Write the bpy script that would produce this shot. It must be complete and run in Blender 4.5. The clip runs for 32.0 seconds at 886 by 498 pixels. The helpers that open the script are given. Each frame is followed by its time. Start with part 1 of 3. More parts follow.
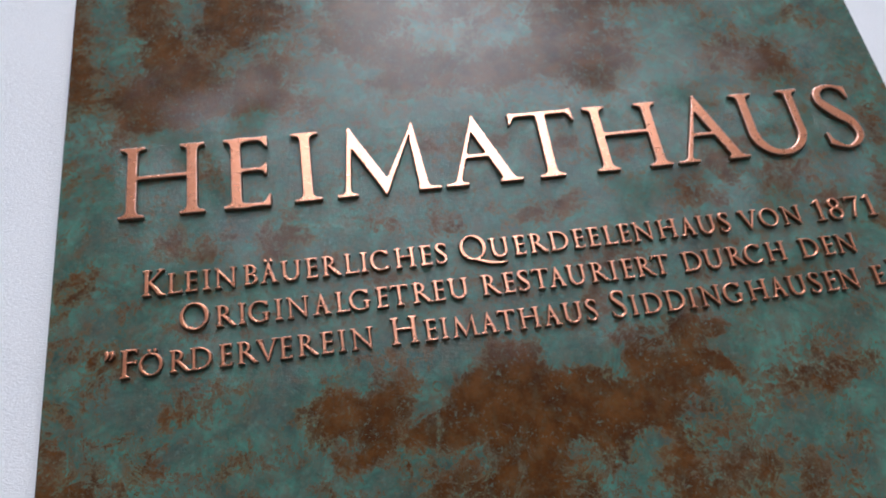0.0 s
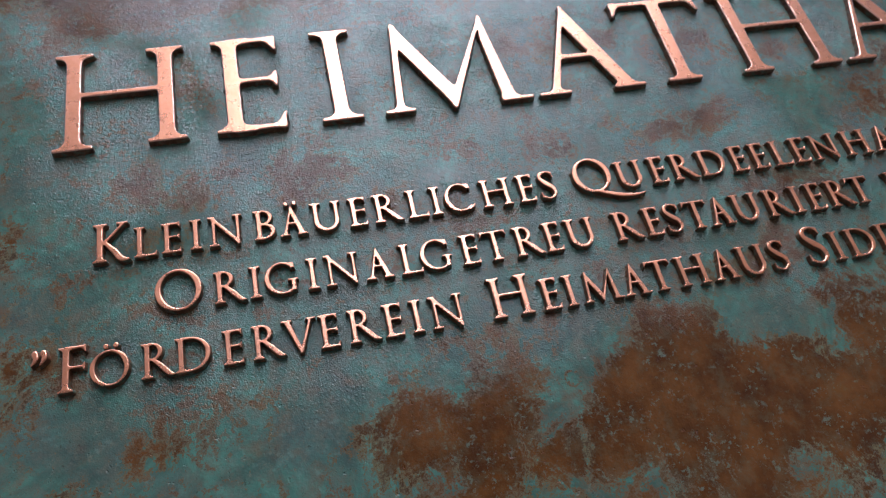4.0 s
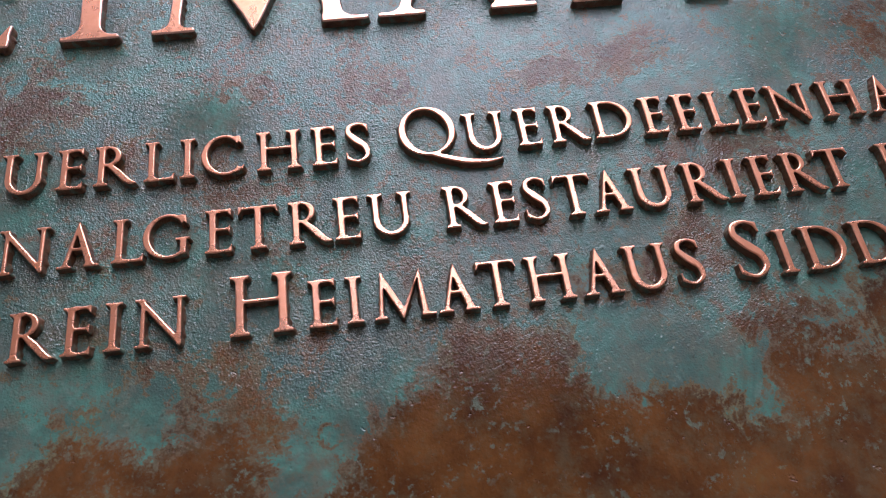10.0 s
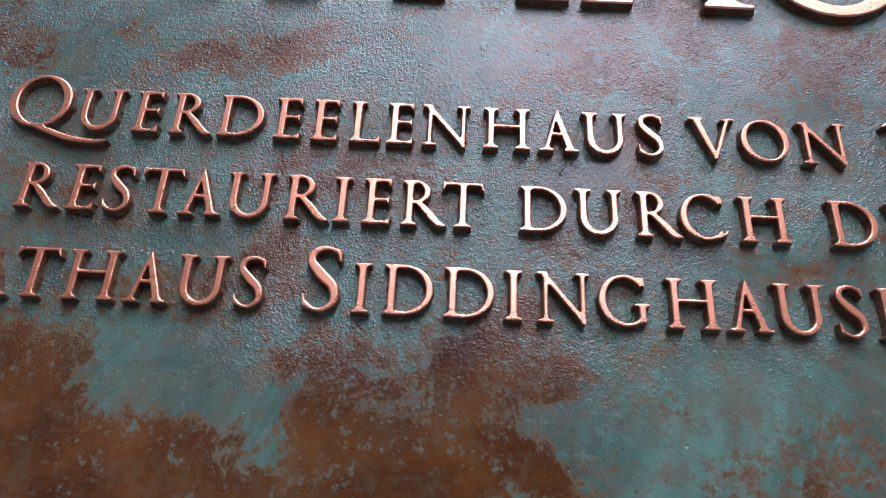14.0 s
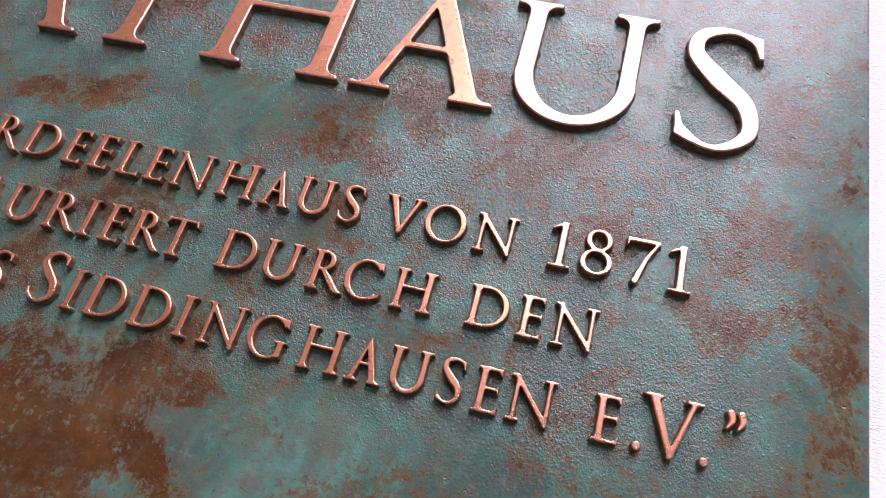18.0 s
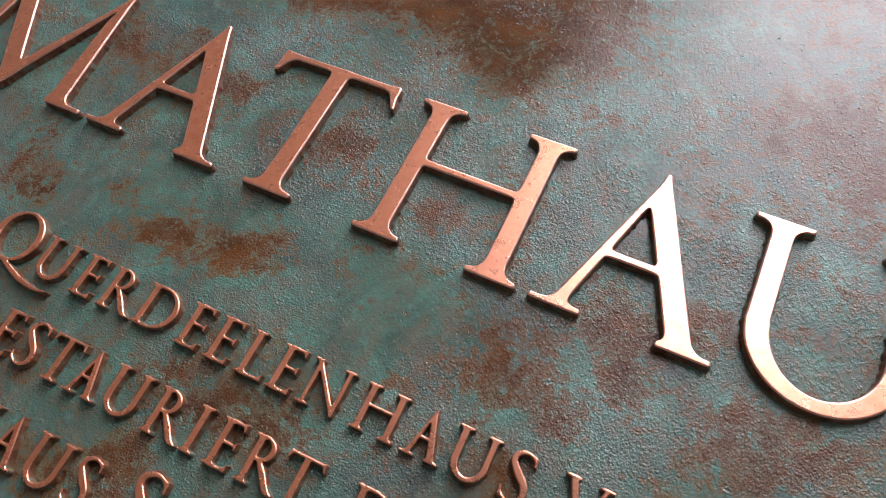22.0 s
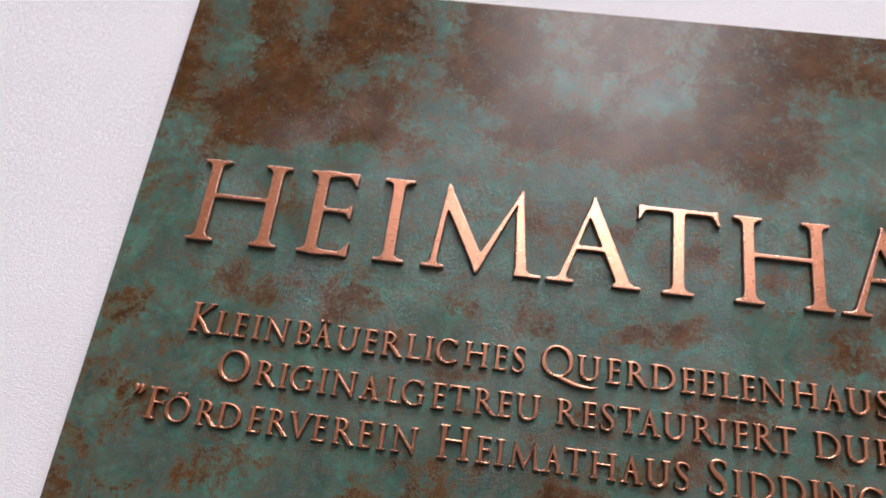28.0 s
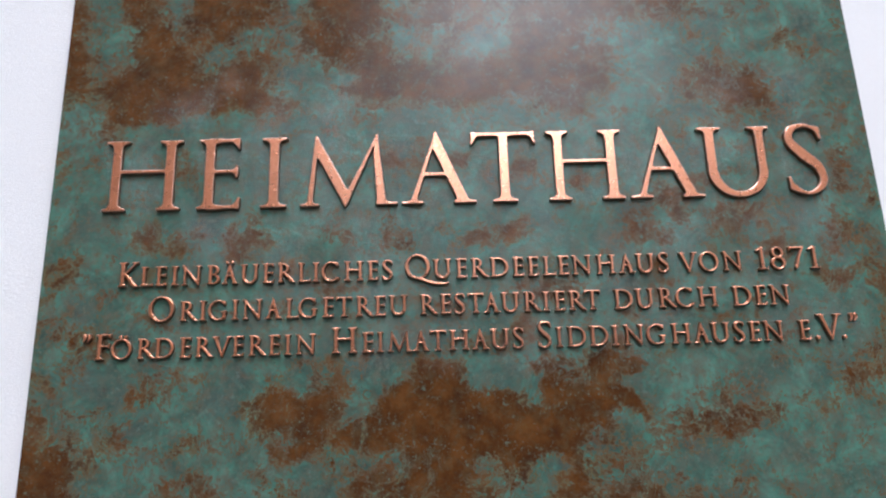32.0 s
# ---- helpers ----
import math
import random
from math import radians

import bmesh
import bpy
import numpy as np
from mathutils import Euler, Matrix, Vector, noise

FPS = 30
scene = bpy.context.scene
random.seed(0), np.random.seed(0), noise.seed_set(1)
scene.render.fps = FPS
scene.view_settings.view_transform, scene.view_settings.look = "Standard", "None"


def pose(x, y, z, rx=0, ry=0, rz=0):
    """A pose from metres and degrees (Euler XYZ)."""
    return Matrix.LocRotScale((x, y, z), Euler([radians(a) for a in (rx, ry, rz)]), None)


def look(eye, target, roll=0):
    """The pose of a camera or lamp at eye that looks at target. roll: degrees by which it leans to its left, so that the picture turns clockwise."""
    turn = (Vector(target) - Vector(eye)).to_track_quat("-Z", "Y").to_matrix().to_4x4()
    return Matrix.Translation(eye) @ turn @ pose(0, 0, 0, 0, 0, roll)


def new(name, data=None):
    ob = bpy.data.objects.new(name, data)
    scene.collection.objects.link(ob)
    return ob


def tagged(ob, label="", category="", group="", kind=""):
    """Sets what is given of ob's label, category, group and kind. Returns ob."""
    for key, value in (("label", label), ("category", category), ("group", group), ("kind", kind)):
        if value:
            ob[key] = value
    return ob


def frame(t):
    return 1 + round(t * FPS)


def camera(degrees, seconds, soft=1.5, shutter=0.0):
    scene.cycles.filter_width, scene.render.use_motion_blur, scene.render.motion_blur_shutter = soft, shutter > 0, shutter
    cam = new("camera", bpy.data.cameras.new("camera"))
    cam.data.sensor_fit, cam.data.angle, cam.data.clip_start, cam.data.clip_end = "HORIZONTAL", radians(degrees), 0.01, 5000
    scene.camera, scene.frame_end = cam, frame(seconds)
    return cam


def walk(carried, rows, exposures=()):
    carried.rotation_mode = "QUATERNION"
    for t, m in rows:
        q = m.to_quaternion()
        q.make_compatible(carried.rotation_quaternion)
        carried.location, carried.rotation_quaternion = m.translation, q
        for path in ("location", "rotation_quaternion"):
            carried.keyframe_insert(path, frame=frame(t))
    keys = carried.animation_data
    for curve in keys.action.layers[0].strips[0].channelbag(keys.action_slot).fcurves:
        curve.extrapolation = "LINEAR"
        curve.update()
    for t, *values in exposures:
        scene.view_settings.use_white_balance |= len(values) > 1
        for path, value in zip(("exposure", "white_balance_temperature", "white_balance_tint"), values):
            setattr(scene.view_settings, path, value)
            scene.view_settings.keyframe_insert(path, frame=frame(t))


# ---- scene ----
from mathutils.geometry import delaunay_2d_cdt

# ---------------------------------------------------------------- camera
cam = camera(63.62, 32.0, 1.1)
# seconds, place in metres, turn in degrees
PATH = [
    (0, 0.01209, -0.41446, 1.38897, 114.286, 8.364, -3.292),
    (0.5, -0.00367, -0.37377, 1.39763, 115.759, 9.287, -4.799),
    (1, -0.00814, -0.33697, 1.40174, 116.321, 9.491, -4.671),
    (1.5, -0.00883, -0.32499, 1.40513, 116.349, 9.896, -4.691),
    (2, -0.00973, -0.31715, 1.40252, 117.168, 10.416, -4.588),
    (2.5, -0.01687, -0.29818, 1.40285, 117.724, 10.945, -4.960),
    (3, -0.02661, -0.28111, 1.40776, 117.653, 11.095, -5.000),
    (3.5, -0.02968, -0.26918, 1.41582, 117.565, 11.531, -4.908),
    (4, -0.03951, -0.25125, 1.41968, 117.467, 12.287, -4.936),
    (4.5, -0.04336, -0.22965, 1.43005, 117.520, 13.349, -4.991),
    (6.5, -0.01964, -0.18525, 1.44711, 116.433, 14.301, -2.702),
    (7, -0.00971, -0.18285, 1.44630, 116.311, 13.346, -2.380),
    (7.5, 0.00587, -0.18577, 1.44986, 116.030, 12.050, -2.209),
    (8, 0.01674, -0.18017, 1.44984, 115.471, 11.169, -2.441),
    (8.5, 0.02838, -0.17914, 1.45299, 115.469, 10.821, -2.240),
    (9, 0.03896, -0.17961, 1.45049, 115.506, 9.969, -2.003),
    (9.5, 0.05063, -0.17732, 1.44608, 115.751, 8.911, -2.046),
    (10, 0.06440, -0.17682, 1.45026, 115.552, 7.787, -1.985),
    (10.5, 0.07737, -0.17573, 1.45327, 115.410, 6.647, -1.643),
    (11, 0.09456, -0.17404, 1.45434, 115.193, 5.844, -1.305),
    (11.5, 0.11289, -0.17259, 1.45303, 115.028, 3.945, -1.421),
    (12, 0.13306, -0.16843, 1.45187, 115.702, 2.540, -1.477),
    (12.5, 0.15125, -0.16578, 1.45373, 114.819, 1.380, -1.504),
    (13, 0.16942, -0.16492, 1.45436, 115.106, 0.711, -1.119),
    (13.5, 0.18319, -0.16573, 1.45592, 114.583, -0.853, -1.008),
    (14, 0.19841, -0.16575, 1.45716, 114.898, -2.672, -0.922),
    (14.5, 0.21597, -0.16821, 1.45581, 115.577, -3.881, -0.825),
    (16.5, 0.27582, -0.17940, 1.45806, 116.340, -9.541, 0.353),
    (17, 0.29353, -0.18311, 1.45969, 116.710, -10.798, 0.928),
    (17.5, 0.30679, -0.18674, 1.46310, 116.069, -11.775, 1.578),
    (18, 0.32051, -0.20044, 1.46745, 116.063, -14.650, 2.400),
    (18.5, 0.32709, -0.21308, 1.47000, 116.320, -16.713, 2.598),
    (19, 0.32648, -0.22418, 1.48098, 116.575, -18.040, 2.434),
    (19.5, 0.31869, -0.23000, 1.50169, 115.920, -18.865, 3.429),
    (20, 0.31644, -0.22568, 1.51126, 116.173, -20.733, 3.694),
    (20.5, 0.31386, -0.21630, 1.52145, 115.846, -22.647, 4.437),
    (21, 0.30448, -0.20382, 1.53121, 115.266, -23.742, 4.930),
    (21.5, 0.28791, -0.19433, 1.53968, 115.023, -24.623, 4.635),
    (22, 0.26064, -0.18920, 1.54079, 115.463, -25.465, 3.973),
    (22.5, 0.23958, -0.18334, 1.53873, 115.798, -26.156, 3.724),
    (23, 0.20259, -0.17893, 1.53848, 116.365, -25.970, 3.753),
    (23.5, 0.16274, -0.18054, 1.53629, 116.996, -26.227, 3.458),
    (24, 0.13506, -0.18284, 1.53698, 117.518, -27.416, 4.362),
    (24.5, 0.10267, -0.18241, 1.53258, 117.767, -27.967, 4.019),
    (25, 0.07610, -0.18833, 1.52994, 117.581, -28.841, 4.748),
    (25.5, 0.05227, -0.19430, 1.53585, 115.076, -28.102, 4.864),
    (27.5, 0.03042, -0.35004, 1.48750, 113.699, -12.232, 1.944),
    (28, 0.04139, -0.38274, 1.48075, 111.599, -7.525, 1.370),
    (28.5, 0.04475, -0.41027, 1.47400, 110.025, -4.996, 0.340),
    (29, 0.05760, -0.43250, 1.47008, 108.809, -2.484, -0.142),
    (29.5, 0.06282, -0.44048, 1.47480, 107.170, -1.593, -0.195),
    (30, 0.06394, -0.44488, 1.47691, 106.277, -1.580, 0.101),
    (30.5, 0.06817, -0.44567, 1.46258, 107.410, -1.111, 0.040),
    (31, 0.07094, -0.44480, 1.45679, 107.972, -0.608, -0.245),
    (31.5, 0.07980, -0.45955, 1.45147, 106.850, 0.599, -0.338),
    (32, 0.09303, -0.48031, 1.45666, 105.085, 1.701, -0.451),
]
# seconds, stops, kelvin, tint: the camera's own exposure and white balance
EXPOSURES = ((0, -0.03, 5800, -1), (2, 0.0, 5450, 2), (4, 0.0, 5650, 5), (9, 0.23, 5750, 10), (13, 0.25, 5750, 16), (17, 0.48, 6050, 21), (18, 0.52, 6150, 20), (19, 0.45, 6250, 18), (20, 0.34, 6400, 15), (22, 0.36, 6500, 15), (24, 0.21, 6650, 16), (25, 0.24, 6750, 16), (28, 0.10, 6500, 6), (32, 0.29, 5950, 0))
walk(cam, [(t, pose(x, y, z, rx, ry, rz)) for t, x, y, z, rx, ry, rz in PATH], EXPOSURES)
cam.data.dof.use_dof = True
cam.data.dof.focus_distance = 0.225
cam.data.dof.aperture_fstop = 22.0

# ---------------------------------------------------------------- light
SUN_HEIGHT, SUN_SIDE = 54.0, 6.0  # degrees above level, degrees to the right of the wall's normal
world = bpy.data.worlds.new("overcast_sky")
scene.world = world
world.use_nodes = True
wn = world.node_tree.nodes
wn.clear()
sky = wn.new("ShaderNodeTexSky")
sky.sky_type = "NISHITA"
sky.sun_disc = False
sky.sun_elevation = radians(SUN_HEIGHT)
sky.sun_rotation = radians(180.0 - SUN_SIDE)
sky.air_density, sky.dust_density, sky.ozone_density = 1.0, 2.0, 1.0
back = wn.new("ShaderNodeBackground")
back.inputs["Strength"].default_value = 0.15
wout = wn.new("ShaderNodeOutputWorld")
world.node_tree.links.new(sky.outputs[0], back.inputs[0])
world.node_tree.links.new(back.outputs[0], wout.inputs[0])

sun = new("sun", bpy.data.lights.new("sun", "SUN"))
sun.data.energy, sun.data.angle, sun.data.color = 5.2, radians(58), (0.97, 0.905, 1.0)
a, h = radians(SUN_SIDE), radians(SUN_HEIGHT)
toward = Vector((math.sin(a) * math.cos(h), -math.cos(a) * math.cos(h), math.sin(h)))
sun.matrix_world = look(toward * 20, (0, 0, 0))

# ---------------------------------------------------------------- sizes (metres)
BASE = 1.62  # foot of the headline's letters
CAP_BIG, CAP_SMALL, CAP_INITIAL, DIGIT, QUOTE = 0.0530, 0.0133, 0.0170, 0.0155, 0.0176
RELIEF_BIG, RELIEF_SMALL = 0.0031, 0.0027
FACE = 0.0031  # the plate's face; the headline's faces lie at y = 0
THICK = 0.008
WALL = FACE + THICK
LEFT, RIGHT, TOP, FOOT = -0.1773, 0.4160, BASE + 0.1929, BASE - 0.2400


# ---------------------------------------------------------------- materials
def material(name):
    m = bpy.data.materials.new(name)
    m.use_nodes = True
    n = m.node_tree.nodes
    return m, n, m.node_tree.links, n["Principled BSDF"]


def noise_node(n, l, vec, scale, detail=4.0, rough=0.55, warp=0.0):
    t = n.new("ShaderNodeTexNoise")
    t.inputs["Scale"].default_value, t.inputs["Detail"].default_value = scale, detail
    t.inputs["Roughness"].default_value, t.inputs["Distortion"].default_value = rough, warp
    l.new(vec, t.inputs["Vector"])
    return t.outputs["Fac"]


def calc(n, l, op, a, b=None, clamp=False):
    m = n.new("ShaderNodeMath")
    m.operation, m.use_clamp = op, clamp
    for i, v in enumerate((a, b)):
        if v is None:
            continue
        if isinstance(v, (int, float)):
            m.inputs[i].default_value = v
        else:
            l.new(v, m.inputs[i])
    return m.outputs[0]


def ramp(n, l, fac, *stops):
    r = n.new("ShaderNodeValToRGB")
    e = r.color_ramp.elements
    while len(e) < len(stops):
        e.new(0.5)
    for s, (p, c) in zip(e, stops):
        s.position = p
        s.color = (*c, 1) if isinstance(c, tuple) else (c, c, c, 1)
    l.new(fac, r.inputs[0])
    return r.outputs[0]


def blend(n, l, fac, a, b):
    m = n.new("ShaderNodeMix")
    m.data_type = "RGBA"
    for sock, v in ((m.inputs[0], fac), (m.inputs[6], a), (m.inputs[7], b)):
        if isinstance(v, (int, float)):
            sock.default_value = v
        elif isinstance(v, tuple):
            sock.default_value = (*v, 1)
        else:
            l.new(v, sock)
    return m.outputs[2]


def bumped(n, l, p, *layers):
    """Bump layers of (height, distance in metres, strength), one on the other."""
    last = None
    for height, far, strength in layers:
        b = n.new("ShaderNodeBump")
        b.inputs["Distance"].default_value, b.inputs["Strength"].default_value = far, strength
        l.new(height, b.inputs["Height"])
        if last:
            l.new(last, b.inputs["Normal"])
        last = b.outputs[0]
    l.new(last, p.inputs["Normal"])


def plaster(name="white_plaster", low=(0.85, 0.835, 0.845), top=(0.89, 0.875, 0.885)):
    m, n, l, p = material(name)
    v = n.new("ShaderNodeTexCoord").outputs["Object"]
    grain, patches = noise_node(n, l, v, 420, 3), noise_node(n, l, v, 9, 4)
    l.new(ramp(n, l, patches, (0.3, low), (0.7, top)), p.inputs["Base Color"])
    p.inputs["Roughness"].default_value = 0.9
    weave = n.new("ShaderNodeVectorMath")
    weave.operation = "MULTIPLY"
    weave.inputs[1].default_value = (0.6, 1.0, 1.4)
    l.new(v, weave.inputs[0])
    bumped(n, l, p, (noise_node(n, l, weave.outputs[0], 1300, 2), 0.0008, 0.5), (grain, 0.0006, 0.2), (noise_node(n, l, v, 40, 3), 0.002, 0.12))
    return m


def paving():
    m, n, l, p = material("grey_gravel_ground")
    v = n.new("ShaderNodeTexCoord").outputs["Object"]
    l.new(ramp(n, l, noise_node(n, l, v, 30, 6), (0.3, (0.07, 0.067, 0.06)), (0.7, (0.14, 0.13, 0.12))), p.inputs["Base Color"])
    p.inputs["Roughness"].default_value = 0.95
    return m


# dark brown of the added far screen, which keeps low reflections dim
def dark_screen():
    m, n, l, p = material("unseen_screen_dark")
    v = n.new("ShaderNodeTexCoord").outputs["Object"]
    l.new(ramp(n, l, noise_node(n, l, v, 3, 6), (0.3, (0.03, 0.022, 0.016)), (0.7, (0.07, 0.05, 0.035))), p.inputs["Base Color"])
    p.inputs["Roughness"].default_value = 0.8
    return m


def patina():
    """Brown bronze with green-blue patina, lightly waxed; the attribute says where the brown lies."""
    m, n, l, p = material("patinated_bronze")
    v = n.new("ShaderNodeTexCoord").outputs["Object"]
    at = n.new("ShaderNodeAttribute")
    at.attribute_name = "brown"
    where = at.outputs["Fac"]
    rough_at = n.new("ShaderNodeAttribute")
    rough_at.attribute_name = "sandy"
    sandy = rough_at.outputs["Fac"]
    mid, fine = noise_node(n, l, v, 62, 8, 0.68, 0.6), noise_node(n, l, v, 300, 6, 0.75, 0.2)
    dust = noise_node(n, l, v, 1500, 2, 0.6)
    f = where
    for some, much in ((noise_node(n, l, v, 27, 5, 0.6, 0.8), 0.4), (mid, 1.6), (fine, 1.45), (dust, 0.5)):
        f = calc(n, l, "ADD", f, calc(n, l, "MULTIPLY", calc(n, l, "SUBTRACT", some, 0.5), much))
    vein = noise_node(n, l, v, 34, 4, 0.6, 2.2)
    vein = ramp(n, l, calc(n, l, "ABSOLUTE", calc(n, l, "SUBTRACT", vein, 0.5)), (0.0, 1.0), (0.045, 0.0))
    f = calc(n, l, "SUBTRACT", f, calc(n, l, "MULTIPLY", vein, 0.22))
    for x, z, r in ((0.0478, -0.1316, 0.0042), (0.1666, -0.1270, 0.0026), (0.1770, -0.1206, 0.0036)):
        far = n.new("ShaderNodeVectorMath")
        far.operation = "DISTANCE"
        far.inputs[1].default_value = (x, FACE, BASE + z)
        l.new(v, far.inputs[0])
        wobble = calc(n, l, "ADD", far.outputs["Value"], calc(n, l, "MULTIPLY", calc(n, l, "SUBTRACT", fine, 0.5), 0.002))
        mark = ramp(n, l, calc(n, l, "DIVIDE", wobble, r), (0.15, 0.1), (0.35, -0.05), (0.72, 0.42), (1.0, 0.0))
        f = calc(n, l, "ADD", f, mark)
    mask = ramp(n, l, f, (0.28, 0.0), (0.42, 0.40), (0.54, 0.80), (0.70, 1.0))
    tone = noise_node(n, l, v, 34, 7, 0.68, 0.8)
    green = ramp(n, l, tone, (0.32, (0.044, 0.068, 0.058)), (0.46, (0.054, 0.116, 0.090)), (0.56, (0.068, 0.166, 0.126)), (0.70, (0.104, 0.224, 0.176)))
    mauve = ramp(n, l, noise_node(n, l, v, 19, 5, 0.6, 0.6), (0.50, 0.0), (0.68, 0.3))
    green = blend(n, l, mauve, green, (0.085, 0.078, 0.088))
    brown = ramp(n, l, noise_node(n, l, v, 50, 6, 0.65), (0.3, (0.042, 0.015, 0.007)), (0.48, (0.078, 0.030, 0.009)), (0.62, (0.116, 0.047, 0.014)), (0.78, (0.125, 0.064, 0.018)))
    dull_film = ramp(n, l, noise_node(n, l, v, 170, 7, 0.72), (0.48, 0.0), (0.64, 0.4))
    brown = blend(n, l, dull_film, brown, (0.088, 0.078, 0.042))
    rust = calc(n, l, "MULTIPLY", ramp(n, l, noise_node(n, l, v, 120, 6, 0.7), (0.50, 0.0), (0.68, 1.0)), ramp(n, l, noise_node(n, l, v, 17, 4), (0.36, 0.0), (0.58, 1.0)))
    green = blend(n, l, calc(n, l, "MULTIPLY", rust, 0.62), green, (0.15, 0.062, 0.022))
    grey = ramp(n, l, noise_node(n, l, v, 150, 7, 0.72), (0.44, 0.0), (0.60, 0.62))
    green = blend(n, l, grey, green, (0.105, 0.108, 0.082))
    bloom = ramp(n, l, noise_node(n, l, v, 210, 5, 0.7), (0.56, 0.0), (0.70, 0.45))
    green = blend(n, l, bloom, green, (0.13, 0.21, 0.175))
    specks = ramp(n, l, noise_node(n, l, v, 520, 3, 0.6), (0.66, 0.0), (0.72, 1.0))
    green = blend(n, l, calc(n, l, "MULTIPLY", specks, 0.5), green, (0.03, 0.028, 0.022))
    olive = ramp(n, l, noise_node(n, l, v, 26, 3), (0.42, (0.130, 0.075, 0.040)), (0.60, (0.140, 0.098, 0.040)))
    between = ramp(n, l, mask, (0.08, 0.0), (0.40, 0.75), (0.85, 0.0))
    base = blend(n, l, between, blend(n, l, mask, green, brown), olive)
    crumbs = calc(n, l, "MULTIPLY", ramp(n, l, noise_node(n, l, v, 300, 6, 0.75), (0.55, 0.0), (0.60, 0.75)), ramp(n, l, noise_node(n, l, v, 48, 4, 0.6), (0.45, 0.0), (0.56, 1.0)))
    base = blend(n, l, crumbs, base, blend(n, l, dust, (0.04, 0.035, 0.025), (0.17, 0.23, 0.17)))
    by_letters = n.new("ShaderNodeAttribute")
    by_letters.attribute_name = "grit"
    bits = calc(n, l, "MULTIPLY", ramp(n, l, noise_node(n, l, v, 640, 4, 0.65), (0.52, 0.0), (0.62, 0.42)), by_letters.outputs["Fac"])
    base = blend(n, l, bits, base, blend(n, l, ramp(n, l, noise_node(n, l, v, 380, 3), (0.45, 0.0), (0.55, 1.0)), (0.035, 0.032, 0.022), (0.15, 0.19, 0.13)))
    film = ramp(n, l, noise_node(n, l, v, 600, 4, 0.7), (0.58, 0.0), (0.72, 0.32))
    l.new(blend(n, l, calc(n, l, "MULTIPLY", film, mask), base, (0.075, 0.10, 0.07)), p.inputs["Base Color"])
    gloss = calc(n, l, "ADD", calc(n, l, "MULTIPLY", sandy, -0.02), calc(n, l, "MULTIPLY", fine, 0.08))
    l.new(calc(n, l, "SUBTRACT", calc(n, l, "ADD", gloss, 0.19), calc(n, l, "MULTIPLY", mask, 0.06)), p.inputs["Roughness"])
    dull = calc(n, l, "SUBTRACT", 1.0, calc(n, l, "MULTIPLY", mask, 0.2))
    l.new(calc(n, l, "MULTIPLY", calc(n, l, "ADD", calc(n, l, "MULTIPLY", sandy, 0.22), 0.36), dull), p.inputs["Specular IOR Level"])
    grain = calc(n, l, "MULTIPLY", calc(n, l, "ADD", calc(n, l, "MULTIPLY", noise_node(n, l, v, 1900, 1.5, 0.5), 0.65), calc(n, l, "MULTIPLY", noise_node(n, l, v, 820, 3, 0.6, 0.5), 0.55)), sandy)
    cell = n.new("ShaderNodeTexVoronoi")
    cell.inputs["Scale"].default_value = 330
    l.new(v, cell.inputs["Vector"])
    knob = n.new("ShaderNodeTexVoronoi")
    knob.inputs["Scale"].default_value = 760
    l.new(v, knob.inputs["Vector"])
    pick = n.new("ShaderNodeSeparateColor")
    l.new(knob.outputs["Color"], pick.inputs[0])
    knobs = calc(n, l, "MULTIPLY", ramp(n, l, knob.outputs["Distance"], (0.12, 1.0), (0.42, 0.0)), ramp(n, l, pick.outputs[0], (0.45, 0.0), (0.9, 1.0)))
    knobs = calc(n, l, "MULTIPLY", knobs, calc(n, l, "ADD", sandy, 0.05))
    drop = calc(n, l, "MULTIPLY", ramp(n, l, cell.outputs["Distance"], (0.05, 1.0), (0.20, 0.0)), ramp(n, l, noise_node(n, l, v, 90, 3), (0.6, 0.0), (0.66, 1.0)))
    at_letters = n.new("ShaderNodeAttribute")
    at_letters.attribute_name = "grit"
    grit = at_letters.outputs["Fac"]
    grit_high = calc(n, l, "MULTIPLY", ramp(n, l, noise_node(n, l, v, 780, 3, 0.65), (0.46, 0.0), (0.66, 1.0)), grit)
    pits = ramp(n, l, noise_node(n, l, v, 260, 3, 0.7), (0.26, 0.0), (0.33, 1.0))
    bumped(n, l, p, (grit_high, 0.0007, 0.38), (knobs, 0.0005, 0.4), (grain, 0.0008, 0.66), (drop, 0.0003, 0.3), (noise_node(n, l, v, 900, 2, 0.5), 0.0002, 0.35), (mid, 0.001, 0.10), (pits, 0.0004, 0.5))
    return m


def copper():
    """Rubbed bright bronze of the letters' faces, with darker pits."""
    m, n, l, p = material("polished_copper_bronze")
    v = n.new("ShaderNodeTexCoord").outputs["Object"]
    wear = noise_node(n, l, v, 260, 5, 0.6)
    face = ramp(n, l, wear, (0.25, (0.82, 0.34, 0.19)), (0.55, (0.92, 0.43, 0.275)))
    holes = ramp(n, l, noise_node(n, l, v, 800, 2, 0.6), (0.69, 0.0), (0.74, 1.0))
    l.new(blend(n, l, calc(n, l, "MULTIPLY", holes, 0.6), face, (0.10, 0.05, 0.03)), p.inputs["Base Color"])
    p.inputs["Metallic"].default_value = 1.0
    l.new(ramp(n, l, wear, (0.3, 0.33), (0.7, 0.25)), p.inputs["Roughness"])
    bumped(n, l, p, (noise_node(n, l, v, 1100, 3), 0.0003, 0.09), (noise_node(n, l, v, 220, 2), 0.0005, 0.04))
    return m


